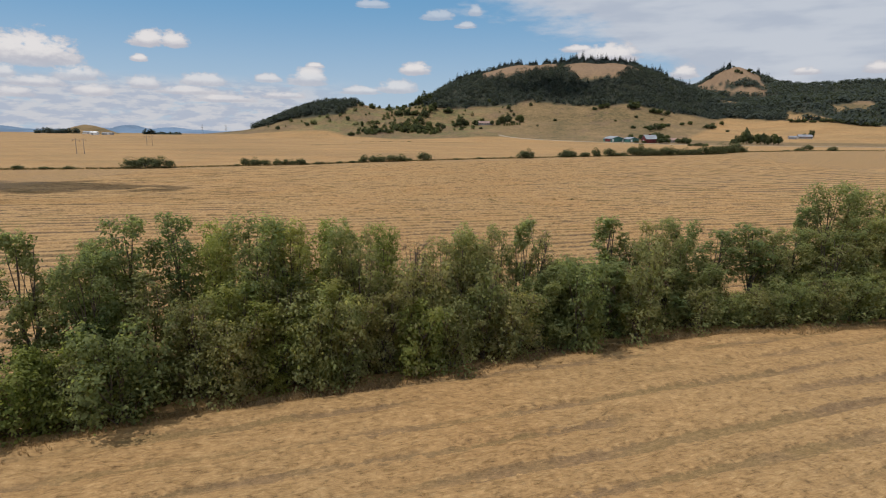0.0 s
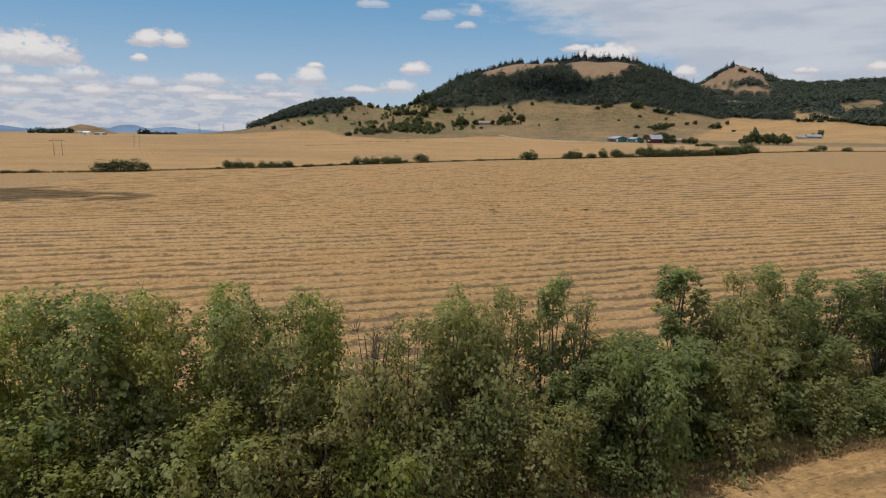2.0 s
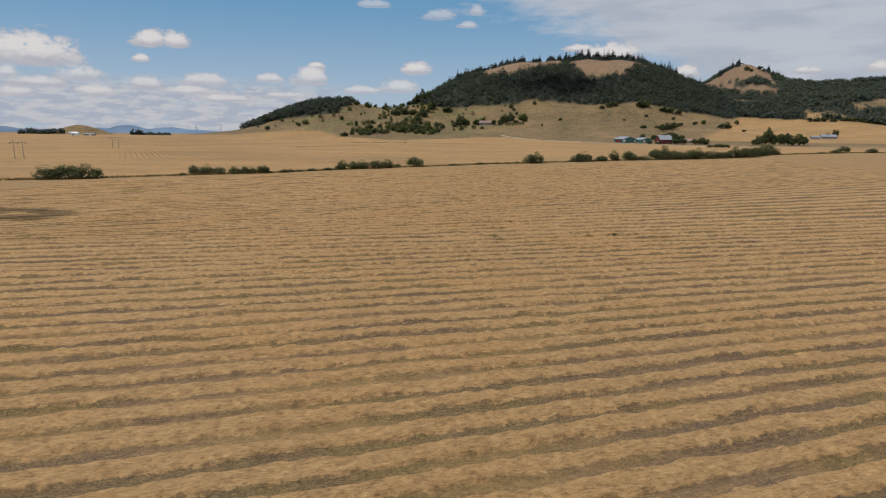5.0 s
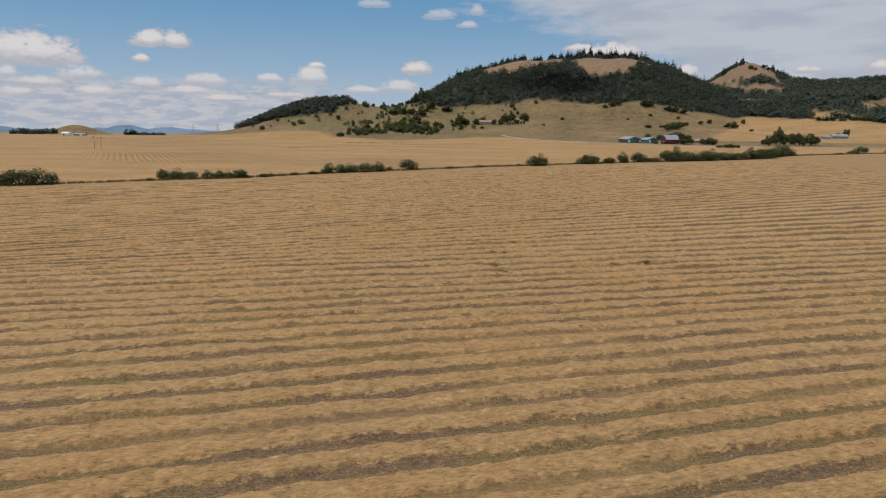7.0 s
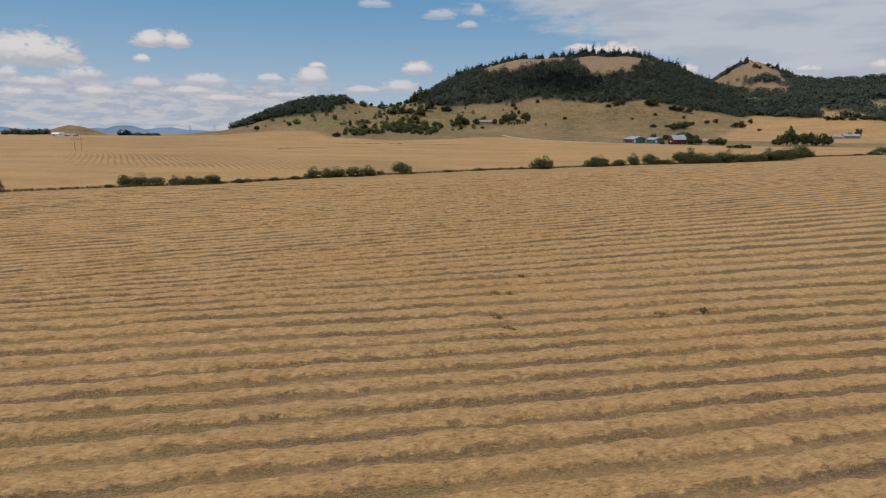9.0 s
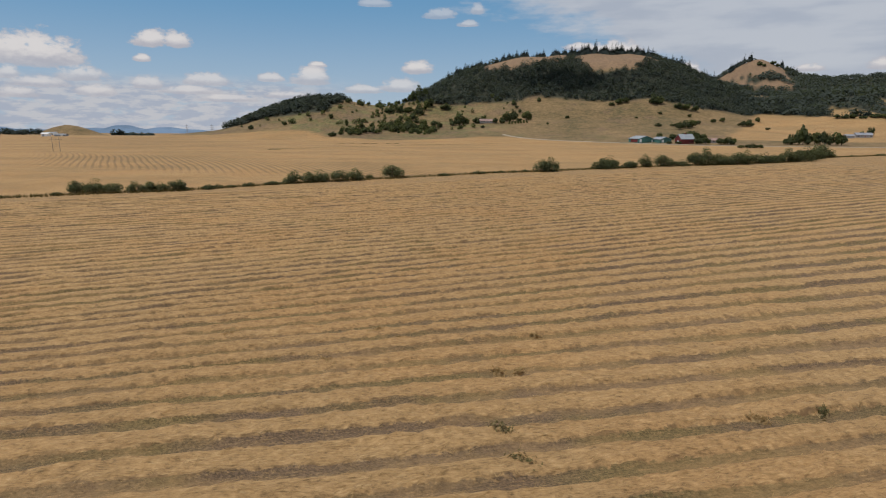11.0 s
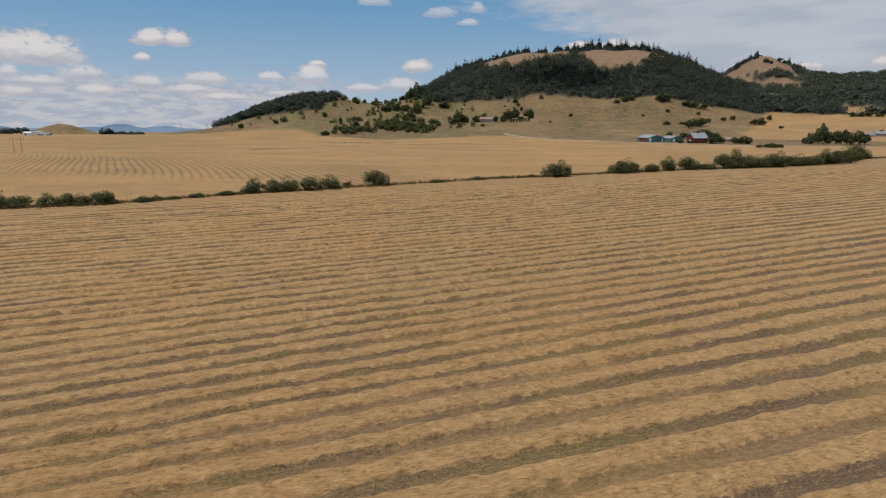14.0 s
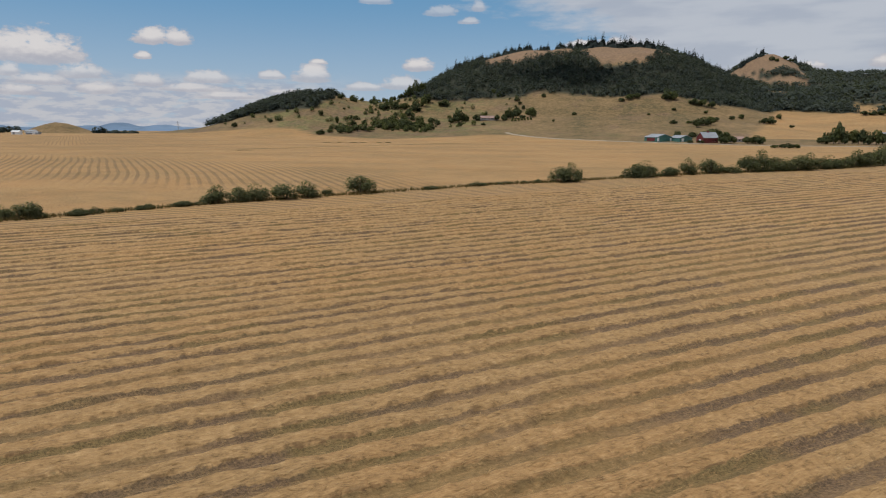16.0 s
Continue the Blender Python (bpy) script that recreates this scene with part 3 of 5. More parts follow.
near_side = 1 - 0.35 * (1 - smooth(strip, -2, 2))
fade = smooth(SR, 14, 20) * (1 - smooth(SR, 352, 360)) * smooth(SX, -150, -140) * (1 - smooth(SX, 170, 190))
SZ = 0.05 + np.clip(SZ, 0, 1) * calm * fade * near_side + 0.03 * hump
keep = (np.abs(SX) < 0.85 * (SY + 30) + 12)
F = grid(len(sx), len(sr))
F = F[keep.ravel()[F].all(1)]
me = fast_mesh("straw_swaths", np.stack([SX, SY, SZ], -1).reshape(-1, 3), F, M_SWATH, False)
float_attr(me, "row", row)
float_attr(me, "stubble", 0.06 + 0.12 * smooth(SR, 140, 250) - (0.3 - 0.14 * smooth(SX, 6, 22)) * (1 - smooth(strip, -2, 2)) + 0.16 * smooth(SX, 12, 60) + 0.12 * smooth(-SX, 25, 80))
float_attr(me, "frayed", 0.92 - 0.3 * smooth(SR, 120, 210))
before = 1 - smooth(strip, -2, 2)
patchy = smooth(vnoise(SX / 15, SR / 2.2, 18) * 0.75 + vnoise(SX / 2.5, SR / 0.9, 19) * 0.25, 0.36, 0.6)
float_attr(me, "worn", (before * 0.6 * patchy + (1 - before) * (0.62 + 0.36 * patchy) * (1 - 0.08 * smooth(SR, 190, 240))))
tagged(new("straw_swaths", me), "loose golden straw lying in long mown swaths over stubble", "straw", kind="stuff")


def strands(count, seed):
    """Loose straws lying on the swaths, thickest where the camera passes low."""
    r = np.random.default_rng(seed)
    q = r.random(count)
    i, j = r.integers(0, len(sr) - 1, count), np.searchsorted(sx, np.clip(r.normal(size=count) * 24 + 2, -90, 90))
    ok = (hump[i, j] > r.random(count) * 0.9) & (calm[i, j] > 0.5)
    i, j = i[ok], j[ok]
    m = len(i)
    C = np.stack([SX[i, j] + r.uniform(-0.3, 0.3, m), SY[i, j] + r.uniform(-0.2, 0.2, m), SZ[i, j] + r.uniform(0.01, 0.05, m)], 1)
    a = 0.38 + r.normal(size=m) * 0.5
    ln, wd = r.uniform(0.3, 0.9, m), r.uniform(0.012, 0.03, m)
    d = np.stack([np.cos(a), np.sin(a), r.normal(size=m) * 0.04], 1) * ln[:, None] * 0.5
    s = np.stack([-np.sin(a), np.cos(a), r.normal(size=m) * 0.06], 1) * wd[:, None] * 0.5
    V = np.stack([C - d - s, C - d + s, C + d + s, C + d - s], 1).reshape(-1, 3)
    tagged(new("straw_strands", fast_mesh("straw_strands", V, np.arange(4 * m).reshape(m, 4), M_STRAND)), "loose golden straws strewn over the swaths", "straw", kind="stuff")


strands(150000, 77)


# ---- trees of the field boundary ----
def soft_crown(name, V, F, N, mat):
    """Leaves shaded by the rounded mass that they belong to."""
    me = fast_mesh(name, V, F, mat, False)
    N = N / np.linalg.norm(N, axis=1)[:, None]
    up = np.cross(V[1::4] - V[0::4], V[2::4] - V[0::4])
    N = np.where((up * N).sum(1)[:, None] < 0, -N, N)
    me.normals_split_custom_set_from_vertices(np.repeat(N, 4, 0))
    return me


def tree_meshes(seed, H, Wd, low, stems, lumps, count, leaf, mat, twigs=0, lean=0.0):
    """Trunk with limbs, bare twigs and a crown of leaf sprays, for a tree of height H and width Wd."""
    r = np.random.default_rng(seed)
    wood, dead, spots = [], [], []
    tips = []
    for s in range(stems):
        a = r.random() * 6.283
        root = np.array([math.cos(a), math.sin(a), 0]) * (0.12 * Wd * (stems > 1) * r.random() + 0.02)
        out = np.array([math.cos(a), math.sin(a), 0]) * Wd * 0.2 * r.random() * (stems > 1)
        pts = [root + out * q ** 1.3 + np.array([lean * q * H * 0.1 + r.normal() * 0.12, r.normal() * 0.12, q * H * 0.9]) for q in np.linspace(0, 1, 7)]
        pts[0][2] = -0.15
        rad = np.linspace(0.16 if stems < 3 else 0.09, 0.025, 7) * (H / 11) ** 0.7
        wood.append(tube(pts, rad))
        tips.append(pts)
    for k in range(lumps):
        q = low + (1 - low) * (k + 0.5 + r.normal() * 0.3) / lumps
        q = min(max(q, low), 0.97)
        mid = (q - low) / (1 - low)
        reach = Wd * 0.5 * math.sqrt(max(0.05, 1 - (mid * 1.35 - 0.55) ** 2)) * (0.45 + 0.55 * r.random())
        a = k * 2.399 + r.random() * 1.2
        pts = tips[k % stems]
        j = min(5, int(q * 5.2))
        start = pts[max(0, j - 1)]
        rad = Wd * (0.19 + 0.1 * r.random()) * (1.0 - 0.3 * mid)
        c = np.array([pts[j][0] + math.cos(a) * reach * 0.75, pts[j][1] + math.sin(a) * reach * 0.75, min(q * H, H - rad * 0.7)])
        wood.append(tube([start, (start + c) / 2 + np.array([0, 0, -0.12]), c], [0.05, 0.035, 0.012], 5))
        spots.append((c, rad))
    C, O, S = [], [], []
    total = sum(s[1] ** 2 for s in spots)
    for c, rad in spots:
        m = int(0.7 * count * rad ** 2 / total)
        subs = 22
        d = r.normal(size=(subs, 3)) + np.array([0, 0, 0.25])
        d /= np.linalg.norm(d, axis=1)[:, None]
        hub = c + d * rad * (0.55 + 0.55 * r.random((subs, 1))) * np.array([1, 1, 1.1])
        pick = r.integers(0, subs, m)
        off = r.normal(size=(m, 3)) * rad * np.array([0.2, 0.2, 0.15])
        inner = r.random(m) < 0.05
        q = np.where(inner[:, None], c + r.normal(size=(m, 3)) * rad * 0.38, hub[pick] + off)
        C.append(q)
        o = (q - c) / rad * 0.7 + off / rad * 1.6
        O.append(o / (np.linalg.norm(o, axis=1)[:, None] + 1e-6))
        S.append(np.where(inner, 1.5, 1.0) * (0.75 + 0.5 * r.random(m)))
        for _ in range(twigs):
            e = hub[r.integers(0, subs)] + r.normal(size=3) * 0.3 + np.array([0, 0, 0.4 * rad])
            dead.append(tube([c, (c + e) / 2 + r.normal(size=3) * 0.08, e], [0.022, 0.016, 0.006], 3))
    C, O, S = np.concatenate(C), np.concatenate(O), np.concatenate(S)
    above = C[:, 2] > 0.08
    C, O, S = C[above], O[above], S[above][:, None]
    trunk = fast_mesh("trunk", *joined(wood), M_BARK, False)
    crown = soft_crown("crown", *leaves(r, C, leaf * 1.08 * S, leaf * 0.74 * S, 0.7, O * 0.8), O + np.array([0, 0, 0.6]) + 0.3 * r.normal(size=O.shape), mat)
    bare_twigs = fast_mesh("brushwood", *joined(dead), M_TWIG) if dead else None
    return trunk, crown, bare_twigs


def plant(name, meshes, place, label, category, group):
    ob = thing(name, place, label, category, group)
    under("trunk", meshes[0], ob)
    under("crown", meshes[1], ob)
    if meshes[2]:
        tagged(under("brushwood", meshes[2], ob, "bare brown twigs"), kind="stuff")
    return ob


KINDS = {
    "full": (tree_meshes(1, 12, 5.2, 0.12, 3, 28, 15056, 0.193, M_LEAF), "broad leafy green hedgerow tree at the field edge"),
    "dark": (tree_meshes(2, 12, 3.6, 0.10, 2, 24, 12188, 0.185, M_DARK), "narrow dark green hedgerow tree at the field edge"),
    "open": (tree_meshes(3, 12, 4.2, 0.42, 1, 18, 7456, 0.181, M_DARK, 2), "slender open tree with bare trunk below its crown"),
    "olive": (tree_meshes(4, 11, 4.4, 0.12, 4, 26, 10038, 0.174, M_OLIVE, 4), "thin olive-brown tree with many dry twigs"),
    "bare": (tree_meshes(11, 10, 2.8, 0.5, 7, 12, 240, 0.15, M_OLIVE, 16), "leafless tree of bare brown twigs in the hedgerow"),
    "dry": (tree_meshes(5, 10.5, 3.4, 0.2, 4, 18, 3154, 0.159, M_OLIVE, 9), "half-dead twiggy tree with sparse brown leaves"),
    "tall": (tree_meshes(6, 13, 6.2, 0.08, 3, 32, 19359, 0.193, M_LEAF, 1), "tall broad green tree in the hedgerow"),
    "gold": (tree_meshes(10, 12, 5.4, 0.06, 4, 32, 15056, 0.189, M_LIME), "full yellowish-green hedgerow tree at the field edge"),
    "shrub": (tree_meshes(7, 5, 5.0, 0.03, 5, 24, 9750, 0.185, M_LEAF), "dense leafy green shrub at the stubble edge"),
    "lime": (tree_meshes(8, 5, 4.6, 0.03, 5, 22, 9464, 0.185, M_LIME), "bright green rounded shrub at the stubble edge"),
    "brush": (tree_meshes(9, 4.5, 4.6, 0.03, 6, 22, 7456, 0.17, M_OLIVE, 3), "dusty olive brushwood under the trees"),
}
SIZES = {"full": (12, 5.2), "dark": (12, 3.6), "open": (12, 4.2), "olive": (11, 4.4), "dry": (10.5, 3.4), "bare": (10, 2.8), "tall": (13, 6.2), "gold": (12, 5.4), "shrub": (5, 5.0), "lime": (5, 4.6), "brush": (4.5, 4.6)}
FIRST = {}


def set_tree(kind, x, y, height, width):
    h0, w0 = SIZES[kind]
    small = kind in ("shrub", "lime", "brush")
    if small and -18 < x < 26:
        height, width = height * 1.32, width * 1.1
    m = Matrix.Translation((x, y - (0.7 if small else 0.0), 0.0)) @ Matrix.Rotation(random.random() * 6.283, 4, "Z") @ Matrix.Diagonal((width * 1.14 / w0, width * 1.14 / w0, height / h0, 1))
    if kind not in FIRST:
        FIRST[kind] = plant("shrub" if small else "tree", KINDS[kind][0], Matrix.Identity(4), KINDS[kind][1], "shrub" if small else "tree",
                            "shrubs along the field edge" if small else "trees of the hedgerow")
        FIRST[kind].matrix_world = m
        return
    first = FIRST[kind]
    keep_basis = first.matrix_basis.copy()
    first.matrix_basis = Matrix.Identity(4)
    copy_thing(first, m)
    first.matrix_basis = keep_basis


# kind, x, y, height, width
for row_ in (("dark", -28.3, 42, 12.6, 3.2), ("full", -23, 41.3, 11.2, 4.0), ("open", -22.2, 44.8, 13.4, 4.2), ("open", -19.3, 46.8, 13.4, 3.6),
             ("gold", -16.2, 46.5, 11.5, 3.6), ("tall", -13.6, 48.2, 12.9, 5.6), ("gold", -10.8, 49.3, 12.6, 4.0), ("full", -7.6, 51, 12.1, 3.6),
             ("olive", -5.6, 50.5, 10.4, 3.8), ("gold", -3.7, 53, 11.6, 3.2), ("bare", -1.6, 54.2, 10.4, 2.8), ("olive", 0.4, 54.5, 10.4, 3.0),
             ("full", 2.2, 56, 11.2, 3.8), ("olive", 3.6, 57, 9.6, 3.0), ("olive", 5.2, 58.4, 11.0, 3.2), ("dark", 7.7, 59, 11.6, 2.6), ("dry", 9.8, 60, 10.8, 3.0),
             ("olive", 11.6, 60.6, 7.8, 3.2), ("full", 13.8, 60.2, 7.4, 5.0), ("dark", 17.1, 65.4, 11.1, 3.8), ("dry", 19.6, 66.2, 8.6, 3.2), ("olive", 21.8, 67, 10.5, 3.6),
             ("full", 25, 67.6, 10.6, 4.2), ("olive", 23.4, 65.8, 8.8, 3.4), ("open", 29.6, 69.6, 9.4, 4.6), ("open", 33.4, 70.8, 9.8, 5.0), ("olive", 35.6, 71, 8.8, 4.2), ("full", 38.2, 71.8, 9.2, 4.6),
             ("dark", 40.6, 74.4, 11.5, 2.6), ("tall", 43.8, 75, 13.9, 6.0), ("full", 46.2, 73.4, 10.6, 5.0), ("tall", 48.6, 76.2, 13.2, 5.6), ("full", 53, 76.8, 12.4, 5.4),
             ("olive", 51.0, 74, 9.6, 4.6), ("full", 57.6, 77.6, 12.2, 5.2), ("dark", -31.6, 39.6, 12, 4.0), ("olive", -26.2, 43.6, 9.6, 4.4), ("full", -35.4, 37.6, 12, 5),
             ("lime", -25.2, 38.4, 5.4, 4.6), ("shrub", -20.2, 40.2, 6.9, 5.6), ("brush", -23.2, 39.8, 4.6, 4.2), ("olive", -16.4, 43.6, 7.6, 3.8), ("brush", -14.0, 44.2, 4.8, 4.0), ("gold", -11.4, 45.8, 6.4, 4.0), ("shrub", -8.2, 47.2, 5.6, 4.4),
             ("brush", -6.2, 48.2, 5.0, 4.0), ("olive", -3.4, 49.6, 7.2, 3.4), ("lime", -1.0, 50.6, 4.6, 3.6), ("brush", 1.6, 52, 4.4, 4.2), ("olive", 4.2, 53.8, 6.6, 3.6), ("brush", 6.6, 55, 4.6, 4.2), ("full", 9.4, 56.6, 6.4, 3.6),
             ("shrub", 13.0, 58.0, 6.2, 4.8), ("dark", 16.2, 60.4, 7.4, 3.8), ("brush", 19.2, 61.6, 5.2, 4.6), ("dark", 22.6, 63.8, 6.4, 4.0), ("brush", 26.0, 65, 4.2, 4.6), ("shrub", 29.4, 66.4, 3.4, 4.6),
             ("brush", 33.0, 67.2, 3.8, 4.6), ("shrub", 36.4, 68, 4.6, 4.8), ("brush", 40, 68.6, 4.8, 4.8), ("shrub", 43.6, 69.4, 5.0, 5.0), ("brush", 47.4, 70.4, 5, 5), ("shrub", 51.4, 71.4, 5, 5), ("shrub", -28.6, 36, 5.2, 5), ("brush", -32, 34.6, 5, 5),
             ("brush", -17.6, 45.4, 5.2, 4.4), ("brush", -9.4, 49.8, 5.6, 4.4), ("brush", 0.2, 55, 5.2, 4.2), ("brush", 10.8, 60.4, 5.2, 4.4), ("brush", 28, 69, 4.6, 4.6), ("brush", 36, 71, 5.0, 4.6),
             ("gold", -16.8, 50, 12.0, 4.4), ("olive", -12.4, 51.6, 12.0, 4.2), ("gold", -9.2, 52.8, 11.8, 4.0), ("olive", -6.2, 54.6, 11.2, 3.8), ("olive", -20.8, 44, 9.4, 4.2), ("full", -25, 45.4, 11.2, 4.4),
             ("olive", 2.8, 60, 9.4, 3.6), ("gold", -13.6, 45.8, 8.4, 4.6), ("gold", -7.4, 48.8, 8.0, 4.2), ("olive", -11.0, 47.2, 8.6, 4.0), ("brush", -1.2, 52.6, 6.6, 4.4), ("brush", 3.6, 55.4, 6.4, 4.4), ("full", 11.4, 59, 7.4, 4.4), ("brush", 20.6, 64.6, 6.6, 4.6), ("full", 27.6, 66.8, 6.4, 4.4), ("olive", 42, 71.6, 9.0, 4.8)):
    set_tree(*row_)


# ---- dry grass along the tree line and the far hedge ----
def tufts(name, spots, height, mat, label, blades=7):
    """Blades of grass fanned out at many spots (x, y, z)."""
    r = np.random.default_rng(5)
    S = np.repeat(np.asarray(spots, float), blades, 0)
    m = len(S)
    a, tilt, h = r.random(m) * 6.283, r.random(m) * 0.7, height * (0.5 + 0.8 * r.random(m))
    d = np.stack([np.cos(a) * np.sin(tilt), np.sin(a) * np.sin(tilt), np.cos(tilt)], 1) * h[:, None]
    s = np.stack([-np.sin(a), np.cos(a), 0 * a], 1) * height * 0.11
    S = S + np.stack([np.cos(a), np.sin(a), 0 * a], 1) * height * 0.25 * r.random((m, 1))
    V = np.stack([S - s, S + s, S + d + s * 0.2, S + d - s * 0.2], 1).reshape(-1, 3)
    tagged(new(name, fast_mesh(name, V, np.arange(4 * m).reshape(m, 4), mat)), label, "grass", kind="stuff")


r = np.random.default_rng(21)
tx = r.uniform(-36, 60, 5200)
ty = np.interp(tx, *TREE_EDGE) + r.normal(size=5200) * 0.5 - 0.1
tufts("dry_grass", np.stack([tx, ty, 0 * tx + 0.03], 1), 0.26, M_DRY, "pale dry grass tufts fringing the shaded tree line")
tx = r.uniform(-36, 60, 4200)
ty = np.interp(tx, *TREE_EDGE) + r.uniform(2.5, 12, 4200)
tufts("undergrowth", np.stack([tx, ty, 0 * tx + 0.03], 1), 0.8, M_VERGE, "rough undergrowth grass between the hedgerow trunks", 6)
tx = r.uniform(-300, 480, 9000)
ty = np.interp(tx, *HEDGE) + r.normal(size=9000) * 1.5
tufts("verge_grass", np.stack([tx, ty, land(tx, ty)], 1), 0.75, M_VERGE, "long dull green grass along the field boundary", 5)


# ---- bushes of the far hedge ----
def clump_mesh(name, seed, count, size, mat, shape=(1, 1, 1), lumps=9, low=0.1):
    """Leaf clumps in a uneven rounded mass of width 1 and height 1."""
    r = np.random.default_rng(seed)
    C, O = [], []
    for k in range(lumps):
        a, q = r.random() * 6.283, r.random()
        c = np.array([math.cos(a) * 0.36 * q ** 0.5, math.sin(a) * 0.36 * q ** 0.5, low + 0.2 + (0.6 - low) * r.random() * (1 - 0.55 * q)])
        rad = 0.17 + 0.11 * r.random()
        m = count // lumps
        d = r.normal(size=(m, 3))
        d /= np.linalg.norm(d, axis=1)[:, None]
        C.append(c + d * rad * (0.6 + 0.5 * r.random((m, 1))))
        O.append(d)
    C, O = np.concatenate(C), np.concatenate(O)
    C, O = C[C[:, 2] > 0.02] * np.array(shape), O[C[:, 2] > 0.02]
    V, F = leaves(r, C, size, size * 0.75, 0.5, O * 0.8)
    return soft_crown(name, V, F, O * 0.7 + (C - np.array([0, 0, 0.4])) * 0.6 + np.array([0, 0, 0.7]) + 0.25 * r.normal(size=C.shape), mat)


BUSH_STEM = fast_mesh("stem", *joined([tube([(math.cos(a) * 0.04, math.sin(a) * 0.04, -0.03), (math.cos(a) * 0.12, math.sin(a) * 0.12, 0.35), (math.cos(a) * 0.2, math.sin(a) * 0.2, 0.7)], [0.022, 0.015, 0.005], 5) for a in (0.3, 2.2, 4.4)]), M_BARK)
BUSH_A = [clump_mesh("foliage", 30 + k, 1800, 0.07, M_BUSH, lumps=17, low=-0.08) for k in range(4)]


def bush(x, y, w, h, k, label="rounded green bush on the grassy field boundary"):
    ob = thing("bush", Matrix.Translation((x, y, float(land(x, y)))) @ Matrix.Rotation(random.random() * 6.28, 4, "Z") @ Matrix.Diagonal((w * 1.12, w * 1.12, h * 1.06, 1)), label, "bush", "bushes on the field boundary")
    under("stem", BUSH_STEM, ob)
    under("foliage", BUSH_A[k % 4], ob)


LOW = "low scrubby bush on the grassy field boundary"
for k, (x, y, w, h) in enumerate(((-162, 267, 9, 5.2), (-156, 269, 9, 6.6), (-150, 272, 9, 5.4), (-120.8, 296, 5.0, 4.2), (-116, 297.5, 5.5, 4.2), (-111, 299, 5.5, 3.6),
                                  (-106, 302, 5, 3.2), (-102, 303.6, 5, 3.4), (-99.2, 305, 3.6, 3.0), (-95.9, 307.3, 5.0, 4.2), (-68.5, 335, 6.5, 4.2), (-64, 338, 6, 4.0), (-60, 340.5, 5.5, 4.4),
                                  (-54, 344, 6.5, 5.0), (-49.6, 347.6, 6, 4.4), (-37.8, 359.6, 8.0, 5.6), (-45.5, 353, 3, 2.2), (21.4, 399, 7.5, 6.4), (25.8, 401, 6.5, 6.2),
                                  (51, 420, 8, 5.6), (55.6, 423, 7.5, 6.0), (65.1, 428.5, 7, 4.2), (74.1, 435.6, 6.6, 6.2), (84.6, 442.2, 8.4, 6.4), (94, 447, 8.6, 3.3),
                                  (103.5, 452, 8, 8.4), (109.5, 455, 8.5, 8.9), (117, 459.5, 8.5, 6.6), (122.5, 461, 7, 5.6), (128, 463.6, 8, 8.1), (134, 467, 8, 7.2), (142, 473, 8, 5.6),
                                  (149, 478, 8, 5.9), (156, 482, 8, 5.6), (164, 487.7, 9, 7.8), (172, 493, 8, 7.4), (179.8, 500.5, 10.5, 9.0), (189, 513, 9, 8), (199, 527, 9, 8.6), (208, 540, 10, 9.2), (216, 546, 8, 5),
                                  (296, 604, 10, 6.8), (282, 588, 8, 3), (318, 600, 9, 4.5), (-205, 251, 5, 2.2))):
    bush(x, y, w, h, k, LOW if h < 4 else "rounded green bush on the grassy field boundary")
for k in range(46):
    x = random.choice((random.uniform(-96, -70), random.uniform(-30, 18), random.uniform(30, 100), random.uniform(215, 300), random.uniform(-260, -120)))
    bush(x, float(np.interp(x, *HEDGE)) + random.uniform(-0.8, 0.8), random.uniform(2.2, 4.4), random.uniform(0.8, 1.7), k, LOW)

# ---- woods and scattered trees on the hills ----
def crown_cloud(r, base, H, Wd, quads, conifer):
    """Leaf clumps of many trees at once: base (n, 3), heights, widths."""
    n_ = len(base)
    B, h, w = np.repeat(base, quads, 0), np.repeat(H, quads), np.repeat(Wd, quads)
    m = len(B)
    a = r.random(m) * 6.283
    if conifer:
        q = r.random(m) ** 1.25
        rad = w * 0.5 * np.clip(1.05 - q, 0, 1) ** 0.8 * (0.7 + 0.4 * r.random(m))
        C = B + np.stack([np.cos(a) * rad, np.sin(a) * rad, h * (0.08 + 0.92 * q)], 1)
        size = w * 0.44 * (1.22 - q)
    else:
        t = r.random(m) * 2 - 0.75
        t = np.clip(t, -0.8, 1)
        lump = 0.82 + 0.36 * vnoise(a * 1.1 + B[:, 0], t * 2 + B[:, 1], 3)
        rad = w * 0.5 * np.sqrt(1 - t * t * 0.98) * lump
        C = B + np.stack([np.cos(a) * rad, np.sin(a) * rad, h * (0.52 + 0.46 * t * lump)], 1)
        size = w * 0.23 * (0.7 + 0.6 * r.random(m))
    u = r.normal(size=(m, 3))
    out = C - (B + np.stack([0 * h, 0 * h, h * 0.4], 1))
    out /= np.linalg.norm(out, axis=1)[:, None] + 1e-6
    nrm = out + 0.2 * r.normal(size=(m, 3)) + np.array([0, 0, 0.6])
    u = np.cross(nrm, u)
    u /= np.linalg.norm(u, axis=1)[:, None] + 1e-6
    v = np.cross(nrm, u)
    v /= np.linalg.norm(v, axis=1)[:, None] + 1e-6
    s = size[:, None] * 0.62
    V = np.stack([C - u * s, C - v * s * 0.8, C + u * s, C + v * s * 0.8], 1).reshape(-1, 3)
    soft_n = out * 0.5 + np.array([0, 0, 0.85]) + 0.05 * r.normal(size=(m, 3))
    soft_n /= np.linalg.norm(soft_n, axis=1)[:, None]
    return V, np.arange(4 * m).reshape(m, 4), np.repeat(soft_n, 4, 0)


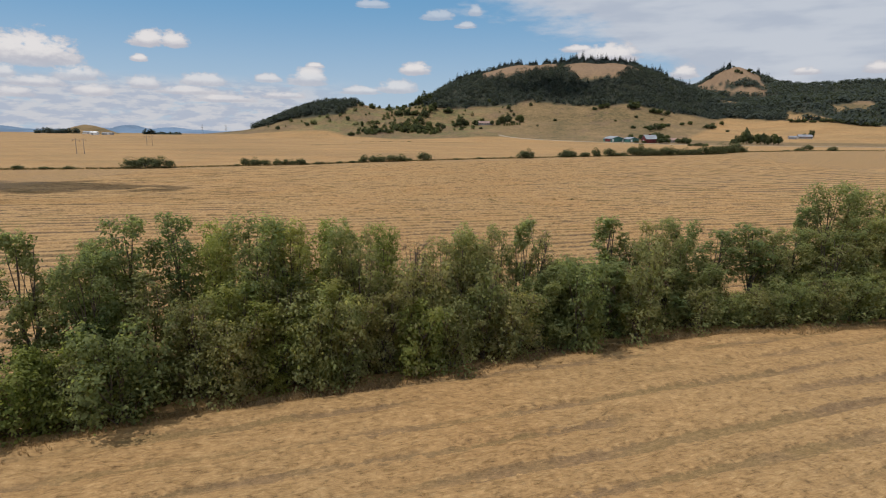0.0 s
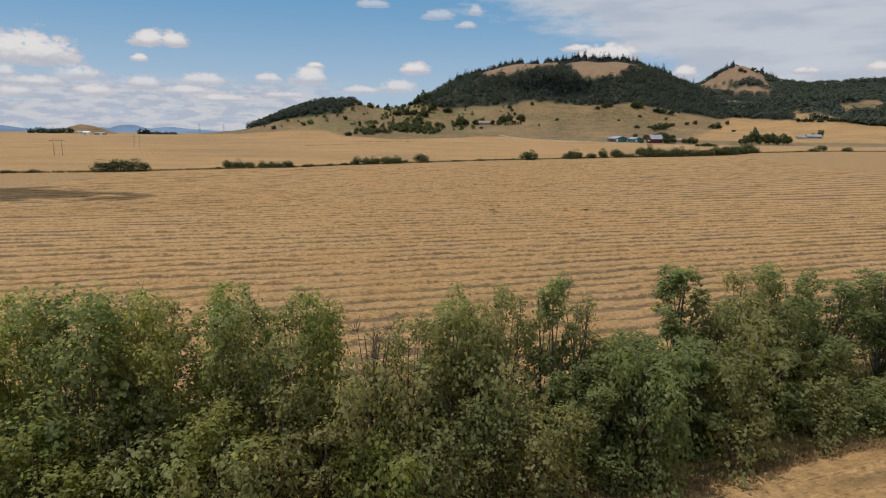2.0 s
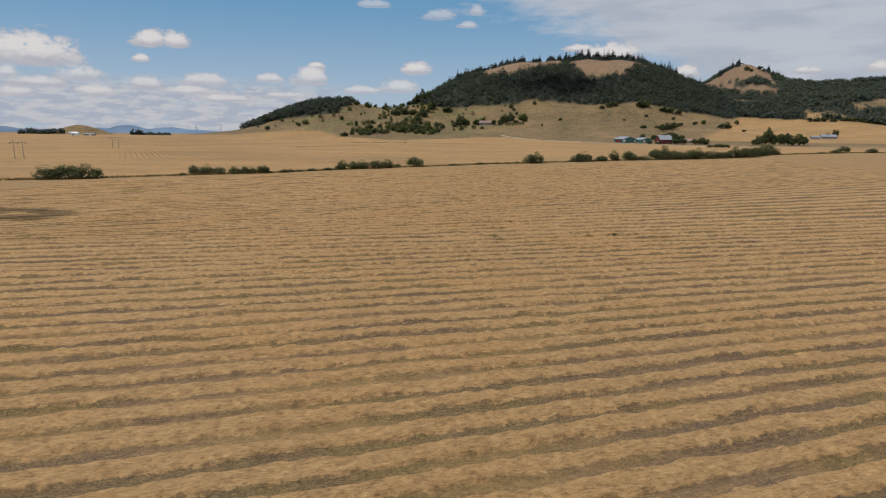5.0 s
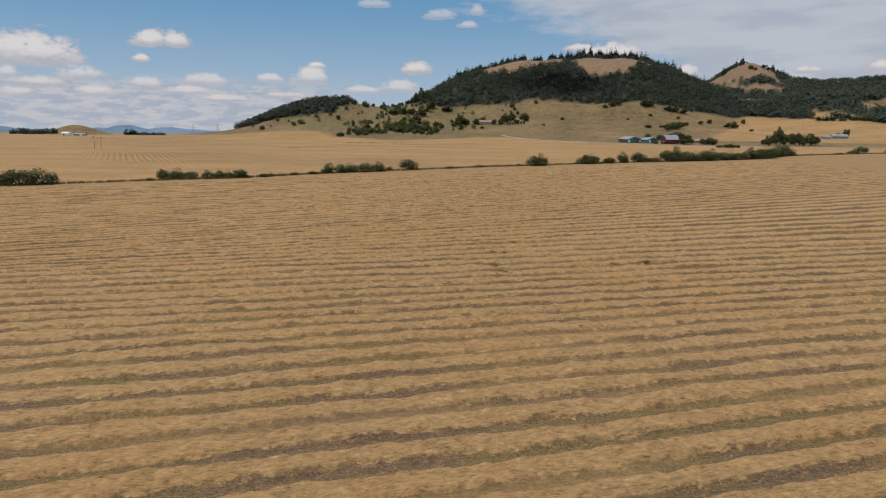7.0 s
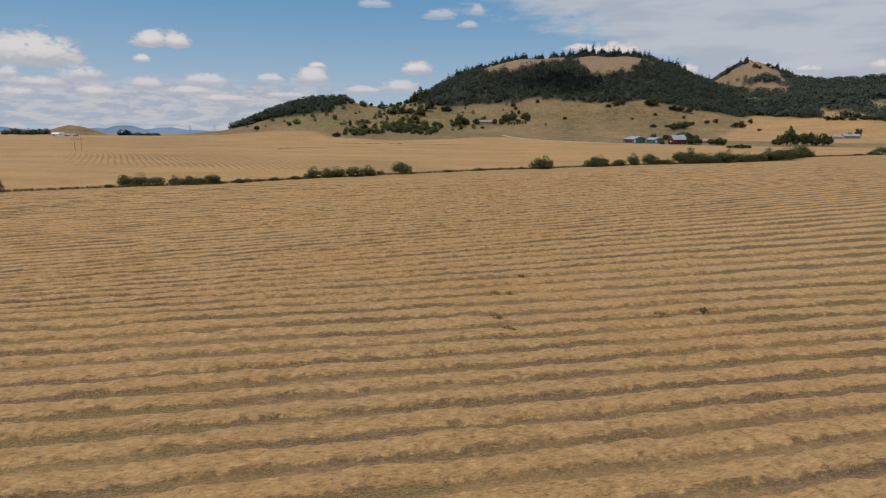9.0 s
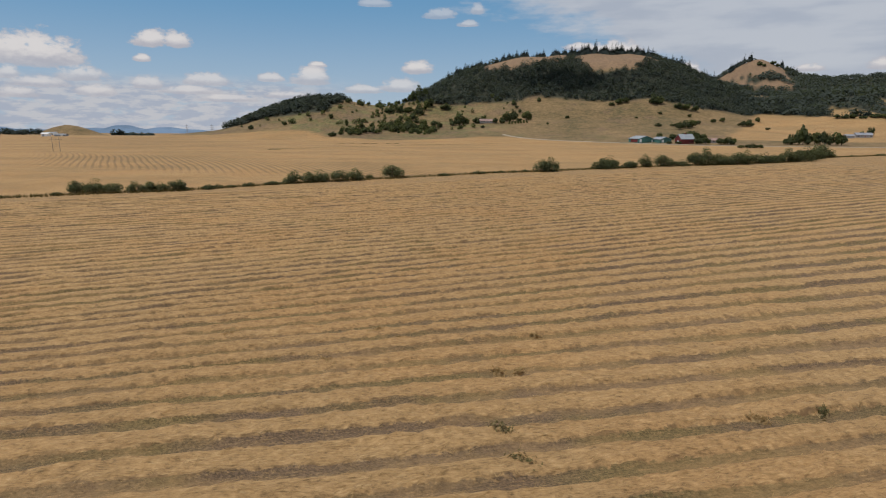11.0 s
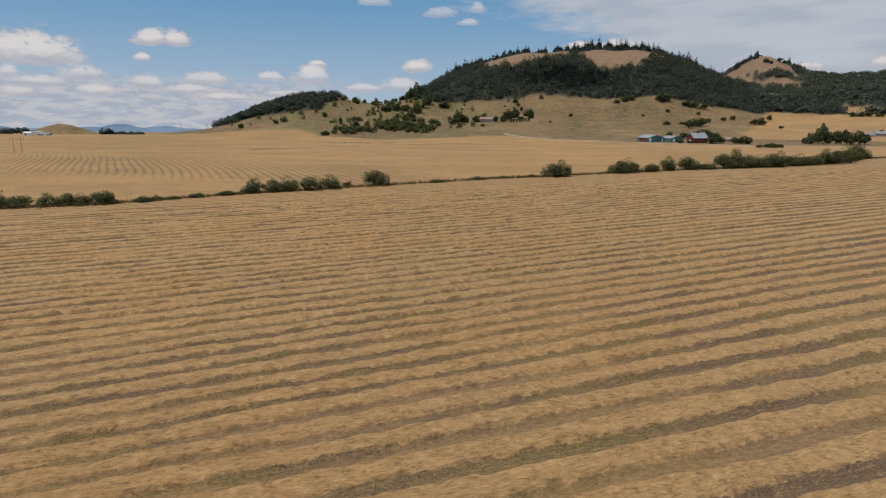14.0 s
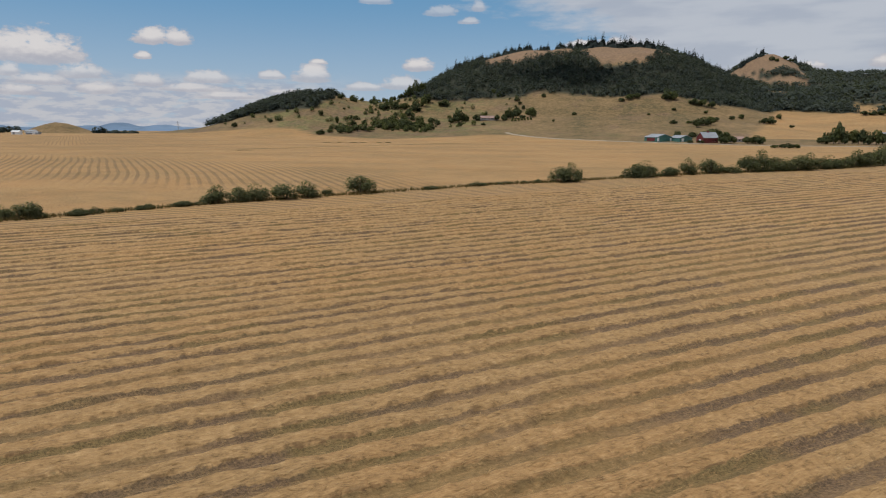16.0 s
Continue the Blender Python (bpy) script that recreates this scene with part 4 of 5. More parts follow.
def leafy(name, cloud_, mat):
    """A mesh of leaf clumps shaded as one rounded mass."""
    me = fast_mesh(name, cloud_[0], cloud_[1], mat, False)
    me.normals_split_custom_set_from_vertices(cloud_[2])
    return me


def wood(name, box, spacing, h, quads, firs, label, seed):
    r = np.random.default_rng(seed)
    x0, x1, y0, y1 = box
    n_ = int((x1 - x0) * (y1 - y0) / spacing ** 2)
    x, y = r.uniform(x0, x1, n_), r.uniform(y0, y1, n_)
    z = land(x, y)
    k = (r.random(n_) < in_wood(x, y, z)) & (x < 0.64 * y + 60)
    x, y, z = x[k], y[k], z[k]
    fir = r.random(len(x)) < firs(x, y)
    hh = h * (0.75 + 0.45 * r.random(len(x)))
    P = np.stack([x, y, z - 0.6], 1)
    b_ = crown_cloud(r, P[~fir], hh[~fir], spacing * 1.4 * (0.8 + 0.5 * r.random((~fir).sum())), quads, False)
    tagged(new(name, leafy(name, b_, M_WOOD)), label, "forest", kind="stuff")
    if fir.any():
        c_ = crown_cloud(r, P[fir], hh[fir] * 1.08, hh[fir] * 0.46, quads, True)
        tagged(new("fir_forest", leafy("fir_forest", c_, M_FIR)), "dark firs standing above the broadleaved wood", "forest", kind="stuff")


wood("hill_forest", (-180, 560, 1070, 1480), 5.6, 10.0, 28, lambda x, y: 0.3 + 0.6 * smooth(y, 1330, 1400) + 0.25 * smooth(x, 300, 400), "dense dark broadleaved forest covering the hill", 41)
wood("shoulder_forest", (-490, -255, 1060, 1260), 6.6, 10.0, 64, lambda x, y: 0.03 + 0 * x, "dark rounded wood on the low shoulder of the hill", 42)
wood("far_forest", (430, 1400, 1060, 2040), 11.5, 11.0, 22, lambda x, y: 0.15 + 0 * x, "far dark forest across the ridge behind", 43)

r = np.random.default_rng(50)
hx = np.concatenate([r.uniform(150, 296, 150), r.uniform(-10, 60, 26), r.uniform(60, 146, 22), r.uniform(300, 420, 40), [127.0], r.uniform(690, 700, 3), r.uniform(775, 830, 16), r.uniform(640, 700, 12), r.uniform(-150, -30, 46)])
hy = np.concatenate([r.uniform(1384, 1400, 150), r.uniform(1384, 1398, 26), r.uniform(1384, 1398, 22), r.uniform(1340, 1395, 40), [1388.0], r.uniform(1950, 1960, 3), r.uniform(1948, 1962, 16), r.uniform(1950, 1962, 12), r.uniform(1335, 1388, 46)])
hh = 11 + 10 * r.random(len(hx)) ** 1.7
hh[150 + 26 + 22 + 40] = 20
hx = hx + 4 * np.sin(hx / 5.0) * (np.abs(hx) < 320)
hh = hh * (0.6 + 0.75 * vnoise(hx / 7, hy / 40, 52)) * (1.06 + 0.2 * (hx > 150) * (hx < 290) + 0.4 * (hx > 600))
hill_firs = crown_cloud(r, np.stack([hx, hy, land(hx, hy) - 0.6], 1), hh, 6.5 + 4.0 * r.random(len(hx)), 120, True)
tagged(new("ridge_firs", leafy("ridge_firs", hill_firs, M_FIR)), "ragged tall firs along the crest of the hills", "forest", kind="stuff")

OAK_TRUNK = fast_mesh("trunk", *joined([tube([(0, 0, -0.06), (0.01, 0, 0.2), (0.03, 0.02, 0.5)], [0.045, 0.035, 0.015], 6)]), M_BARK)
OAKS = [clump_mesh("crown", 60 + k, 520, 0.16, (M_OAK, M_SCRUB, M_OAK)[k % 3], lumps=8, low=0.06) for k in range(6)]


def oak(x, y, w, h, k, label="dark rounded oak on the dry hillside", group="trees scattered over the hillside"):
    ob = thing("tree", Matrix.Translation((x, y, float(land(x, y)))) @ Matrix.Rotation(random.random() * 6.28, 4, "Z") @ Matrix.Diagonal((w * 1.15, w * 1.15, h, 1)), label, "tree", group)
    under("trunk", OAK_TRUNK, ob)
    under("crown", OAKS[k % 6], ob)


rest = []
BELTS = ((130, -215, -85, 950, 1034), (40, -168, -92, 965, 1022), (70, -205, -118, 1050, 1172), (12, -250, -150, 1140, 1172), (60, -400, -225, 1000, 1150), (16, -85, 40, 1085, 1160), (10, -90, -20, 960, 1060))
for n_, x0, x1, y0, y1 in BELTS:
    for k in range(n_):
        x, y = random.uniform(x0, x1), random.uniform(y0, y1)
        if y < np.interp(x, *FIELD_EDGE) + 16 or in_wood(np.array([x]), np.array([y]), land(x, y))[0] > 0.4:
            continue
        w = 2.5 + 5.0 * random.random() ** 1.6
        if k % 3:
            rest.append((x, y, w, w * random.uniform(0.7, 1.5)))
        else:
            oak(x, y, w * 1.0, w * random.uniform(0.8, 1.5), k, "green hawthorn and oak scrub on the dry hillside" if w < 6 else "dark rounded oak on the dry hillside")
for k, (x, y, w) in enumerate(((177, 1122, 7.9), (190, 1125, 11.9), (199, 1128, 11.9), (239, 1116, 13.9), (246, 1117, 15.9), (240, 1074, 5.7), (217, 987, 7.8), (236, 987, 6.1), (236, 956, 10.1), (248, 970, 12.0), (259, 978, 12.1), (277, 1015, 8.1), (310, 1051, 6.6), (327, 1062, 7.7), (342, 1027, 11.3), (352, 1030, 11.3), (389, 1093, 7.1), (366, 1002, 5.5), (103, 1070, 5.5), (203, 1061, 3.7), (70, 1015, 3.5), (65, 1149, 6.0), (126, 1168, 6.1), (144, 1169, 5.1), (274, 1102, 11.8), (286, 1101, 11.9), (296, 1094, 9.9), (-3, 1169, 8.1), (-13, 1189, 9.3), (28, 1123, 5.8), (24, 1136, 6.9), (282, 1070, 5.8))):
    oak(x, y, w, w * random.uniform(0.75, 1.15), k)
rest = np.array(rest)
r = np.random.default_rng(61)
scrub = crown_cloud(r, np.stack([rest[:, 0], rest[:, 1], land(rest[:, 0], rest[:, 1]) - 0.4], 1), rest[:, 3], rest[:, 2], 110, False)
tagged(new("hillside_scrub", leafy("hillside_scrub", scrub, M_SCRUB)), "green scrub and small oaks dotted over the dry slope", "scrub", kind="stuff")
for k, (x, y, w, h) in enumerate(((-155, 1010, 13, 9), (-143, 1005, 13, 10), (-130, 1008, 14, 11), (-118, 1000, 12, 9), (-106, 1004, 12, 10), (-95, 1010, 10, 8), (-150, 1040, 12, 12), (-138, 1050, 12, 14), (-132, 1075, 11, 14), (-128, 1110, 12, 16), (-120, 1140, 11, 16), (-116, 1155, 12, 20), (-196, 935, 10, 9), (-186, 938, 10, 8), (-177, 940, 10, 9), (-168, 942, 9, 9), (-210, 930, 8, 5), (-220, 924, 9, 4), (-88, 1150, 16, 13))):
    oak(x, y, w, h, k)

# oaks along the saddle, dark trees against the wood, thickets at the foot
for k, (x, y, w, h) in enumerate(((-253, 1150, 9, 9), (-236, 1160, 8, 10), (-222, 1166, 7, 7), (-206, 1184, 9, 10), (-192, 1193, 8, 8), (-178, 1200, 9, 11), (-165, 1205, 9, 10), (-154, 1198, 9, 14), (-147, 1190, 11, 20), (-138, 1196, 12, 24), (-130, 1200, 11, 19),
                                  (-175, 1105, 12, 12), (-161, 1114, 13, 14), (-146, 1120, 13, 12), (-142, 965, 13, 10), (-124, 991, 14, 12), (-112, 1030, 14, 13), (-98, 1060, 12, 10), (-184, 925, 10, 7), (-160, 938, 9, 7), (-194, 922, 8, 6), (-217, 916, 9, 6), (-219, 997, 6, 10), (-196, 955, 7, 9), (-205, 950, 7, 8), (-182, 948, 8, 8),
                                  (505, 1099, 11, 7), (514, 1095, 10, 6), (523, 1090, 11, 7), (532, 1083, 9, 6), (552, 1090, 11, 8), (562, 1088, 12, 7), (573, 1085, 11, 8), (580, 1077, 10, 6), (588, 1064, 12, 9), (602, 1060, 12, 9), (618, 1058, 12, 10), (542, 1120, 9, 5), (556, 1114, 9, 5), (701, 1900, 12, 12), (706, 1880, 10, 9), (742, 1916, 14, 13), (752, 1910, 12, 11))):
    oak(x, y, w, h, k)

# trees about the farm and the house on the slope
for k, (x, y, w, h) in enumerate(((209, 782, 11, 12.4), (215, 783, 8, 8), (229, 781, 9, 7), (236, 780, 11, 8), (242, 780, 8, 7), (188, 784, 5, 4), (179, 786, 5, 3.5), (205, 815, 12, 12), (213, 838, 14, 11), (222, 842, 12, 10), (232, 846, 8, 7), (198, 845, 8, 9), (188, 862, 6, 8),
                                  (220, 702, 6, 3.4), (225, 702, 6, 3.8), (230, 701, 7, 4.2), (236, 701, 6, 3.6),
                                  (298, 788, 8, 9), (303, 788, 9, 14), (309, 789, 9, 18), (314, 790, 9, 22), (318, 788, 7, 12), (325, 789, 9, 14), (331, 790, 10, 19), (338, 788, 9, 15), (345, 787, 9, 16), (351, 788, 9, 11),
                                  (-58, 1050, 15, 17), (-50, 1052, 12, 11), (-68, 1048, 11, 10), (-32, 1052, 12, 11), (-24, 1056, 9, 12), (22, 1056, 13, 17), (12, 1054, 11, 16), (42, 1060, 15, 15), (30, 1052, 8, 7), (456, 926, 7, 15), (448, 930, 6, 8), (-5, 1044, 8, 9), (5, 1043, 9, 9))):
    oak(x, y, w, h, k, "leafy farmyard tree beside the buildings", "trees about the farms")
for k in range(14):
    oak(16 + k % 7 * 4.2, 1030 + (k // 7) * 9, 2.6, 4.0, 1, "young fruit tree planted in a row", "young orchard trees")
# far clumps on the plain
far = []
for k in range(60):
    x, y = (random.uniform(-1045, -945), random.uniform(1300, 1320)) if k < 26 else ((random.uniform(-782, -768), random.uniform(1305, 1315)) if k < 34 else (random.uniform(-770, -722), random.uniform(1310, 1350)))
    far.append((x, y, random.uniform(8, 14), random.uniform(8, 14) if k < 32 else random.uniform(3, 7)))
far = np.array(far)
far = crown_cloud(r, np.stack([far[:, 0], far[:, 1], land(far[:, 0], far[:, 1]) - 0.4], 1), far[:, 3], far[:, 2], 80, False)
tagged(new("far_trees", leafy("far_trees", far, M_WOOD)), "dark distant clumps of trees on the plain", "trees", kind="stuff")
for k in range(6):
    oak(-165 + k * 12 + random.uniform(-2, 2), 770 + random.uniform(-2, 2), random.uniform(4, 7), random.uniform(0.35, 0.7), 1 + 3 * (k % 2), "low weedy scrub patch in the stubble", "scrub in the far field")
for k in range(2):
    oak(-180 + k * 6, 601 + k * 0.5, 4.5, 0.35, 1, "low weedy scrub patch in the stubble", "scrub in the far field")


# ---- buildings ----
def box_bm(x0, x1, y0, y1, z0, z1, bevel=0.0):
    bm = bmesh.new()
    bmesh.ops.create_cube(bm, size=1, matrix=Matrix.Translation(((x0 + x1) / 2, (y0 + y1) / 2, (z0 + z1) / 2)) @ Matrix.Diagonal((x1 - x0, y1 - y0, z1 - z0, 1)))
    if bevel:
        bmesh.ops.bevel(bm, geom=bm.edges[:], offset=bevel, segments=1, affect="EDGES")
    return bm


def gable_bm(length, width, eave, ridge):
    """A closed gabled body along x, ends included."""
    bm = bmesh.new()
    ends = []
    for x in (-length / 2, length / 2):
        ends.append([bm.verts.new((x, y, z)) for y, z in ((-width / 2, -0.5), (width / 2, -0.5), (width / 2, eave), (0, ridge), (-width / 2, eave))])
    bm.faces.new(ends[0])
    bm.faces.new(ends[1][::-1])
    for i in range(5):
        bm.faces.new((ends[0][i], ends[0][(i + 1) % 5], ends[1][(i + 1) % 5], ends[1][i]))
    bmesh.ops.recalc_face_normals(bm, faces=bm.faces[:])
    return bm


def roof_bm(length, width, eave, ridge, side, over=0.5, thick=0.18):
    """One roof slope with ribs, slightly above the body."""
    bm = bmesh.new()
    w, drop = width / 2 + over, (ridge - eave) / (width / 2) * over
    L = length / 2 + over
    ring = [(-L, side * w, eave - drop), (L, side * w, eave - drop), (L, 0, ridge), (-L, 0, ridge)]
    lo = [bm.verts.new((x, y, z + 0.03)) for x, y, z in ring]
    hi = [bm.verts.new((x, y, z + 0.03 + thick)) for x, y, z in ring]
    bm.faces.new(lo)
    bm.faces.new(hi)
    for i in range(4):
        bm.faces.new((lo[i], lo[(i + 1) % 4], hi[(i + 1) % 4], hi[i]))
    ribs = max(4, int(2 * L / 1.4))
    for i in range(ribs + 1):
        x = -L + 0.05 + (2 * L - 0.1) * i / ribs
        v = [bm.verts.new((x + a, y, z + 0.03 + thick + b)) for y, z in ((side * w, eave - drop), (0, ridge)) for a, b in ((-0.05, 0), (0, 0.07), (0.05, 0))]
        bm.faces.new((v[0], v[1], v[4], v[3]))
        bm.faces.new((v[1], v[2], v[5], v[4]))
    bmesh.ops.recalc_face_normals(bm, faces=bm.faces[:])
    return bm


def building(name, place, size, mats, label, category, doors=(), windows=()):
    """A gabled building; doors and windows: (side, along, bottom, width, height, material)."""
    length, width, eave, ridge = size
    ob = thing(name, place, label, category)
    part("wall", gable_bm(length, width, eave, ridge), mats[0], ob)
    for s in (-1, 1):
        part("roof", roof_bm(length, width, eave, ridge, s), mats[1], ob)
    for n_, list_ in (("door", doors), ("window", windows)):
        for side, a, z, w, h, m in list_:
            if side == "front":
                lo, hi = (a - w / 2, a + w / 2, -width / 2 - 0.09, -width / 2 + 0.05), 0
            elif side == "left":
                lo, hi = (-length / 2 - 0.09, -length / 2 + 0.05, a - w / 2, a + w / 2), 0
            else:
                lo, hi = (length / 2 - 0.05, length / 2 + 0.09, a - w / 2, a + w / 2), 0
            d = part(n_, box_bm(*lo, z, z + h, 0.03), m, ob)
            if n_ == "window":
                x0, x1, y0, y1 = lo
                part("sill", box_bm(x0 - 0.12, x1 + 0.12, y0 - 0.1, y1, z - 0.14, z - 0.004), M_WHITE, d)
    return ob


def on_land(x, y, turn):
    return Matrix.Translation((x, y, float(land(x, y)))) @ Matrix.Rotation(radians(turn), 4, "Z")


barn = building("barn", on_land(196, 791, 17), (15.5, 11, 4.8, 9.6), (M_RED, M_ZINC), "red timber barn with pale metal roof", "barn",
                doors=[("front", -3.5, 0, 3.2, 3.2, M_RED), ("left", 0, 0, 3.0, 3.0, M_WHITE)], windows=[("front", 2.2, 1.6, 1.1, 1.0, M_PANE), ("front", 5.0, 1.6, 1.1, 1.0, M_PANE)])
part("cupola", box_bm(-0.9, 0.9, -0.7, 0.7, 9.4, 10.8, 0.08), M_RED, barn)
building("machine_shed", on_land(155, 808, -62), (17, 19, 3.8, 6.6), (M_GREEN, M_ZINC), "large green metal machine shed with white doors", "shed",
         doors=[("right", -7.6, 0, 2.6, 3.4, M_WHITE), ("right", 8.0, 0, 2.0, 2.8, M_WHITE), ("front", 0.5, 0, 11.0, 3.0, M_RED)])
building("machine_shed", on_land(176, 806, -58), (13, 16, 3.3, 5.6), (M_GREEN, M_ZINC), "smaller green metal shed with a white door", "shed", doors=[("right", -4.5, 0, 3.0, 2.8, M_WHITE)])
building("house", on_land(224, 801, 12), (17, 9, 2.6, 4.8), (M_TAUPE, M_SHINGLE), "low farmhouse with brown roof behind the barnyard trees", "house", doors=[("front", -2, 0.1, 1.0, 2.1, M_WHITE)], windows=[("front", 3, 1.0, 1.5, 1.2, M_PANE), ("front", -6, 1.0, 1.5, 1.2, M_PANE)])
building("house", on_land(-16, 1050, 3), (24, 9, 2.7, 5.6), (M_TAUPE, M_SHINGLE), "long low farmhouse with brown roof on the slope", "house",
         doors=[("front", 0, 0.2, 1.1, 2.1, M_RED)], windows=[("front", a, 1.0, 1.8, 1.2, M_PANE) for a in (-9, -5.5, 4, 8.5)])
building("house", on_land(444, 920, -8), (18, 9, 3.0, 5.6), (M_TAUPE, M_GREY), "taupe farmhouse with grey roof beside a conifer", "house",
         doors=[("front", 1, 0.2, 1.1, 2.1, M_RED)], windows=[("front", a, 1.0, 1.6, 1.2, M_PANE) for a in (-6, -3, 4, 7)])
building("garage", on_land(425, 915, -8), (10, 7, 2.6, 4.2), (M_TAUPE, M_GREY), "small taupe garage with grey roof", "shed", doors=[("front", 0, 0, 4, 2.2, M_ZINC)])
building("white_barn", on_land(-706, 1024, 8), (11, 8, 4.0, 5.6), (M_WHITE, M_WHITE), "white metal barn far out on the plain", "barn", doors=[("front", -2, 0, 3, 3.2, M_ZINC)])
building("white_barn", on_land(-688, 1034, 8), (17, 9, 2.6, 3.8), (M_ZINC, M_ZINC), "low grey barn far out on the plain", "barn", doors=[("front", 3, 0, 4, 2.6, M_WHITE)])
building("white_barn", on_land(-935, 1330, 4), (20, 10, 4, 6.5), (M_WHITE, M_ZINC), "grey-roofed barn far out on the plain", "barn", doors=[("front", 3, 0, 4, 3.6, M_ZINC)])


# ---- power lines ----
def h_frame(x, y, height, turn):
    ob = thing("power_pole", on_land(x, y, turn), "wooden H-frame power line pole in the field", "power pole", "power line poles")
    for s in (-2.4, 2.4):
        part_me = fast_mesh("pole", *tube([(s, 0, -0.5), (s, 0, height * 0.5), (s, 0, height)], [0.24, 0.2, 0.15], 8), M_POLE)
        under("pole", part_me, ob)
    part("crossarm", box_bm(-4.6, 4.6, -0.12, 0.12, height - 1.5, height - 1.2, 0.03), M_POLE, ob)
    for s in (-4.2, 0, 4.2):
        under("insulator", fast_mesh("insulator", *tube([(s, 0, height - 1.52), (s, 0, height - 2.3)], [0.1, 0.1], 6), M_PANE), ob)


def lattice(x, y, height):
    ob = thing("power_tower", on_land(x, y, 20), "steel lattice power tower on the skyline", "power tower", "lattice towers")
    legs = []
    for sx_, sy_ in ((-1, -1), (1, -1), (1, 1), (-1, 1)):
        part_me = fast_mesh("leg", *tube([(sx_ * 3.4, sy_ * 3.4, -0.5), (sx_ * 1.0, sy_ * 1.0, height * 0.6), (sx_ * 0.6, sy_ * 0.6, height)], [0.28, 0.22, 0.18], 4), M_STEEL)
        under("leg", part_me, ob)
    for q in (0.62, 0.76, 0.9):
        part("crossarm", box_bm(-5.5, 5.5, -0.35, 0.35, height * q, height * q + 0.6), M_STEEL, ob)


h_frame(-271.2, 383.8, 10.6, 14)
h_frame(-318.3, 544.3, 10.2, 14)
for x, y in ((-996, 2000), (-922, 2020)):
    lattice(x, y, 44)


# ---- farm road ----
def ribbon(name, points, width, mat, label, lift=0.3):
    P = []
    for (x0, y0), (x1, y1) in zip(points, points[1:]):
        m = max(2, int(math.hypot(x1 - x0, y1 - y0) / 4))
        P += [(x0 + (x1 - x0) * i / m, y0 + (y1 - y0) * i / m) for i in range(m)]
    P = np.array(P + [points[-1]], float)
    for _ in range(12):
        P[1:-1] = (P[:-2] + 2 * P[1:-1] + P[2:]) / 4
    d = np.gradient(P, axis=0)
    d /= np.linalg.norm(d, axis=1)[:, None]
    nrm = np.stack([-d[:, 1], d[:, 0]], 1)
    V = []
    for p, q in zip(P, nrm):
        top = max(float(land(*p)), float(land(*(p + q * width / 2))), float(land(*(p - q * width / 2)))) + lift
        for s in (-0.62, -0.5, 0.0, 0.5, 0.62):
            e = p + q * s * width
            V.append((e[0], e[1], top - (0.5 if abs(s) > 0.6 else 0) + (0.06 if s == 0 else 0)))
    tagged(new(name, fast_mesh(name, V, grid(5, len(P)), mat, False)), label, "road", kind="structure")


ribbon("farm_road", [(8, 925), (16, 900), (40, 861), (68, 832), (118, 802), (165, 782), (215, 766), (330, 742), (520, 728), (800, 720)], 4.2, M_ROAD, "pale gravel farm road along the foot of the hill")

ribbon("grass_track", [(-186, 618), (-136, 669), (-94, 712), (-54, 758), (0, 800)], 1.5, M_TRACK, "thin weedy track across the far stubble", 0.12)


# ---- loose heaps in the stubble ----
def heap(x, y, w, h, turn, label, mat):
    r = np.random.default_rng(int(x * 7 + y))
    C = r.normal(size=(200, 3)) * np.array([w * 0.28, w * 0.13, h * 0.3]) + np.array([0, 0, h * 0.4])
    C[:, 2] = np.clip(C[:, 2], 0.03, h)
    q = np.linspace(-1, 1, 11)
    U, Vv = np.meshgrid(q, q)
    dome = np.clip(1 - np.hypot(U, Vv) ** 2, 0, 1) ** 0.7
    me = fast_mesh("straw_heap", np.stack([U * w * 0.5, Vv * w * 0.28, h * 0.7 * dome * (0.6 + 0.8 * vnoise(U * 3 + x, Vv * 3 + y, 4)) - 0.1], -1).reshape(-1, 3), grid(11, 11), M_STRAND, False)
    ob = tagged(new("straw_heap", me), label, "straw heap", "heaps in the stubble")
    ob.matrix_world = Matrix.Translation((x, y, 0.12)) @ Matrix.Rotation(radians(turn), 4, "Z")
    tagged(under("loose_straw", fast_mesh("loose_straw", *leaves(r, C, 0.34, 0.08, 0.6), mat), ob), kind="stuff")



heap(3.6, 168.0, 1.7, 0.6, -35, "dark upturned straw heap lying across a swath", M_VERGE)
heap(4.8, 164.4, 1.8, 0.55, -30, "dark upturned straw heap lying across a swath", M_VERGE)
heap(26.4, 172.9, 1.4, 0.5, 60, "dark upturned straw heap lying across a swath", M_VERGE)

for x, y, w, h, a in ((-8.6, 186.6, 1.5, 0.4, 40), (3.4, 177.6, 1.3, 0.45, -50), (5.0, 177.8, 1.3, 0.45, 70), (-6.0, 184.6, 0.9, 0.35, 10), (6.8, 186.8, 1.0, 0.3, -20), (-22.6, 184, 1.2, 0.4, 30), (-11.4, 178.6, 1.3, 0.35, -35), (21.4, 171.4, 1.3, 0.35, -40)):
    heap(x, y, w, h, a, "tangled loose heap of golden straw on the stubble", M_STRAND)


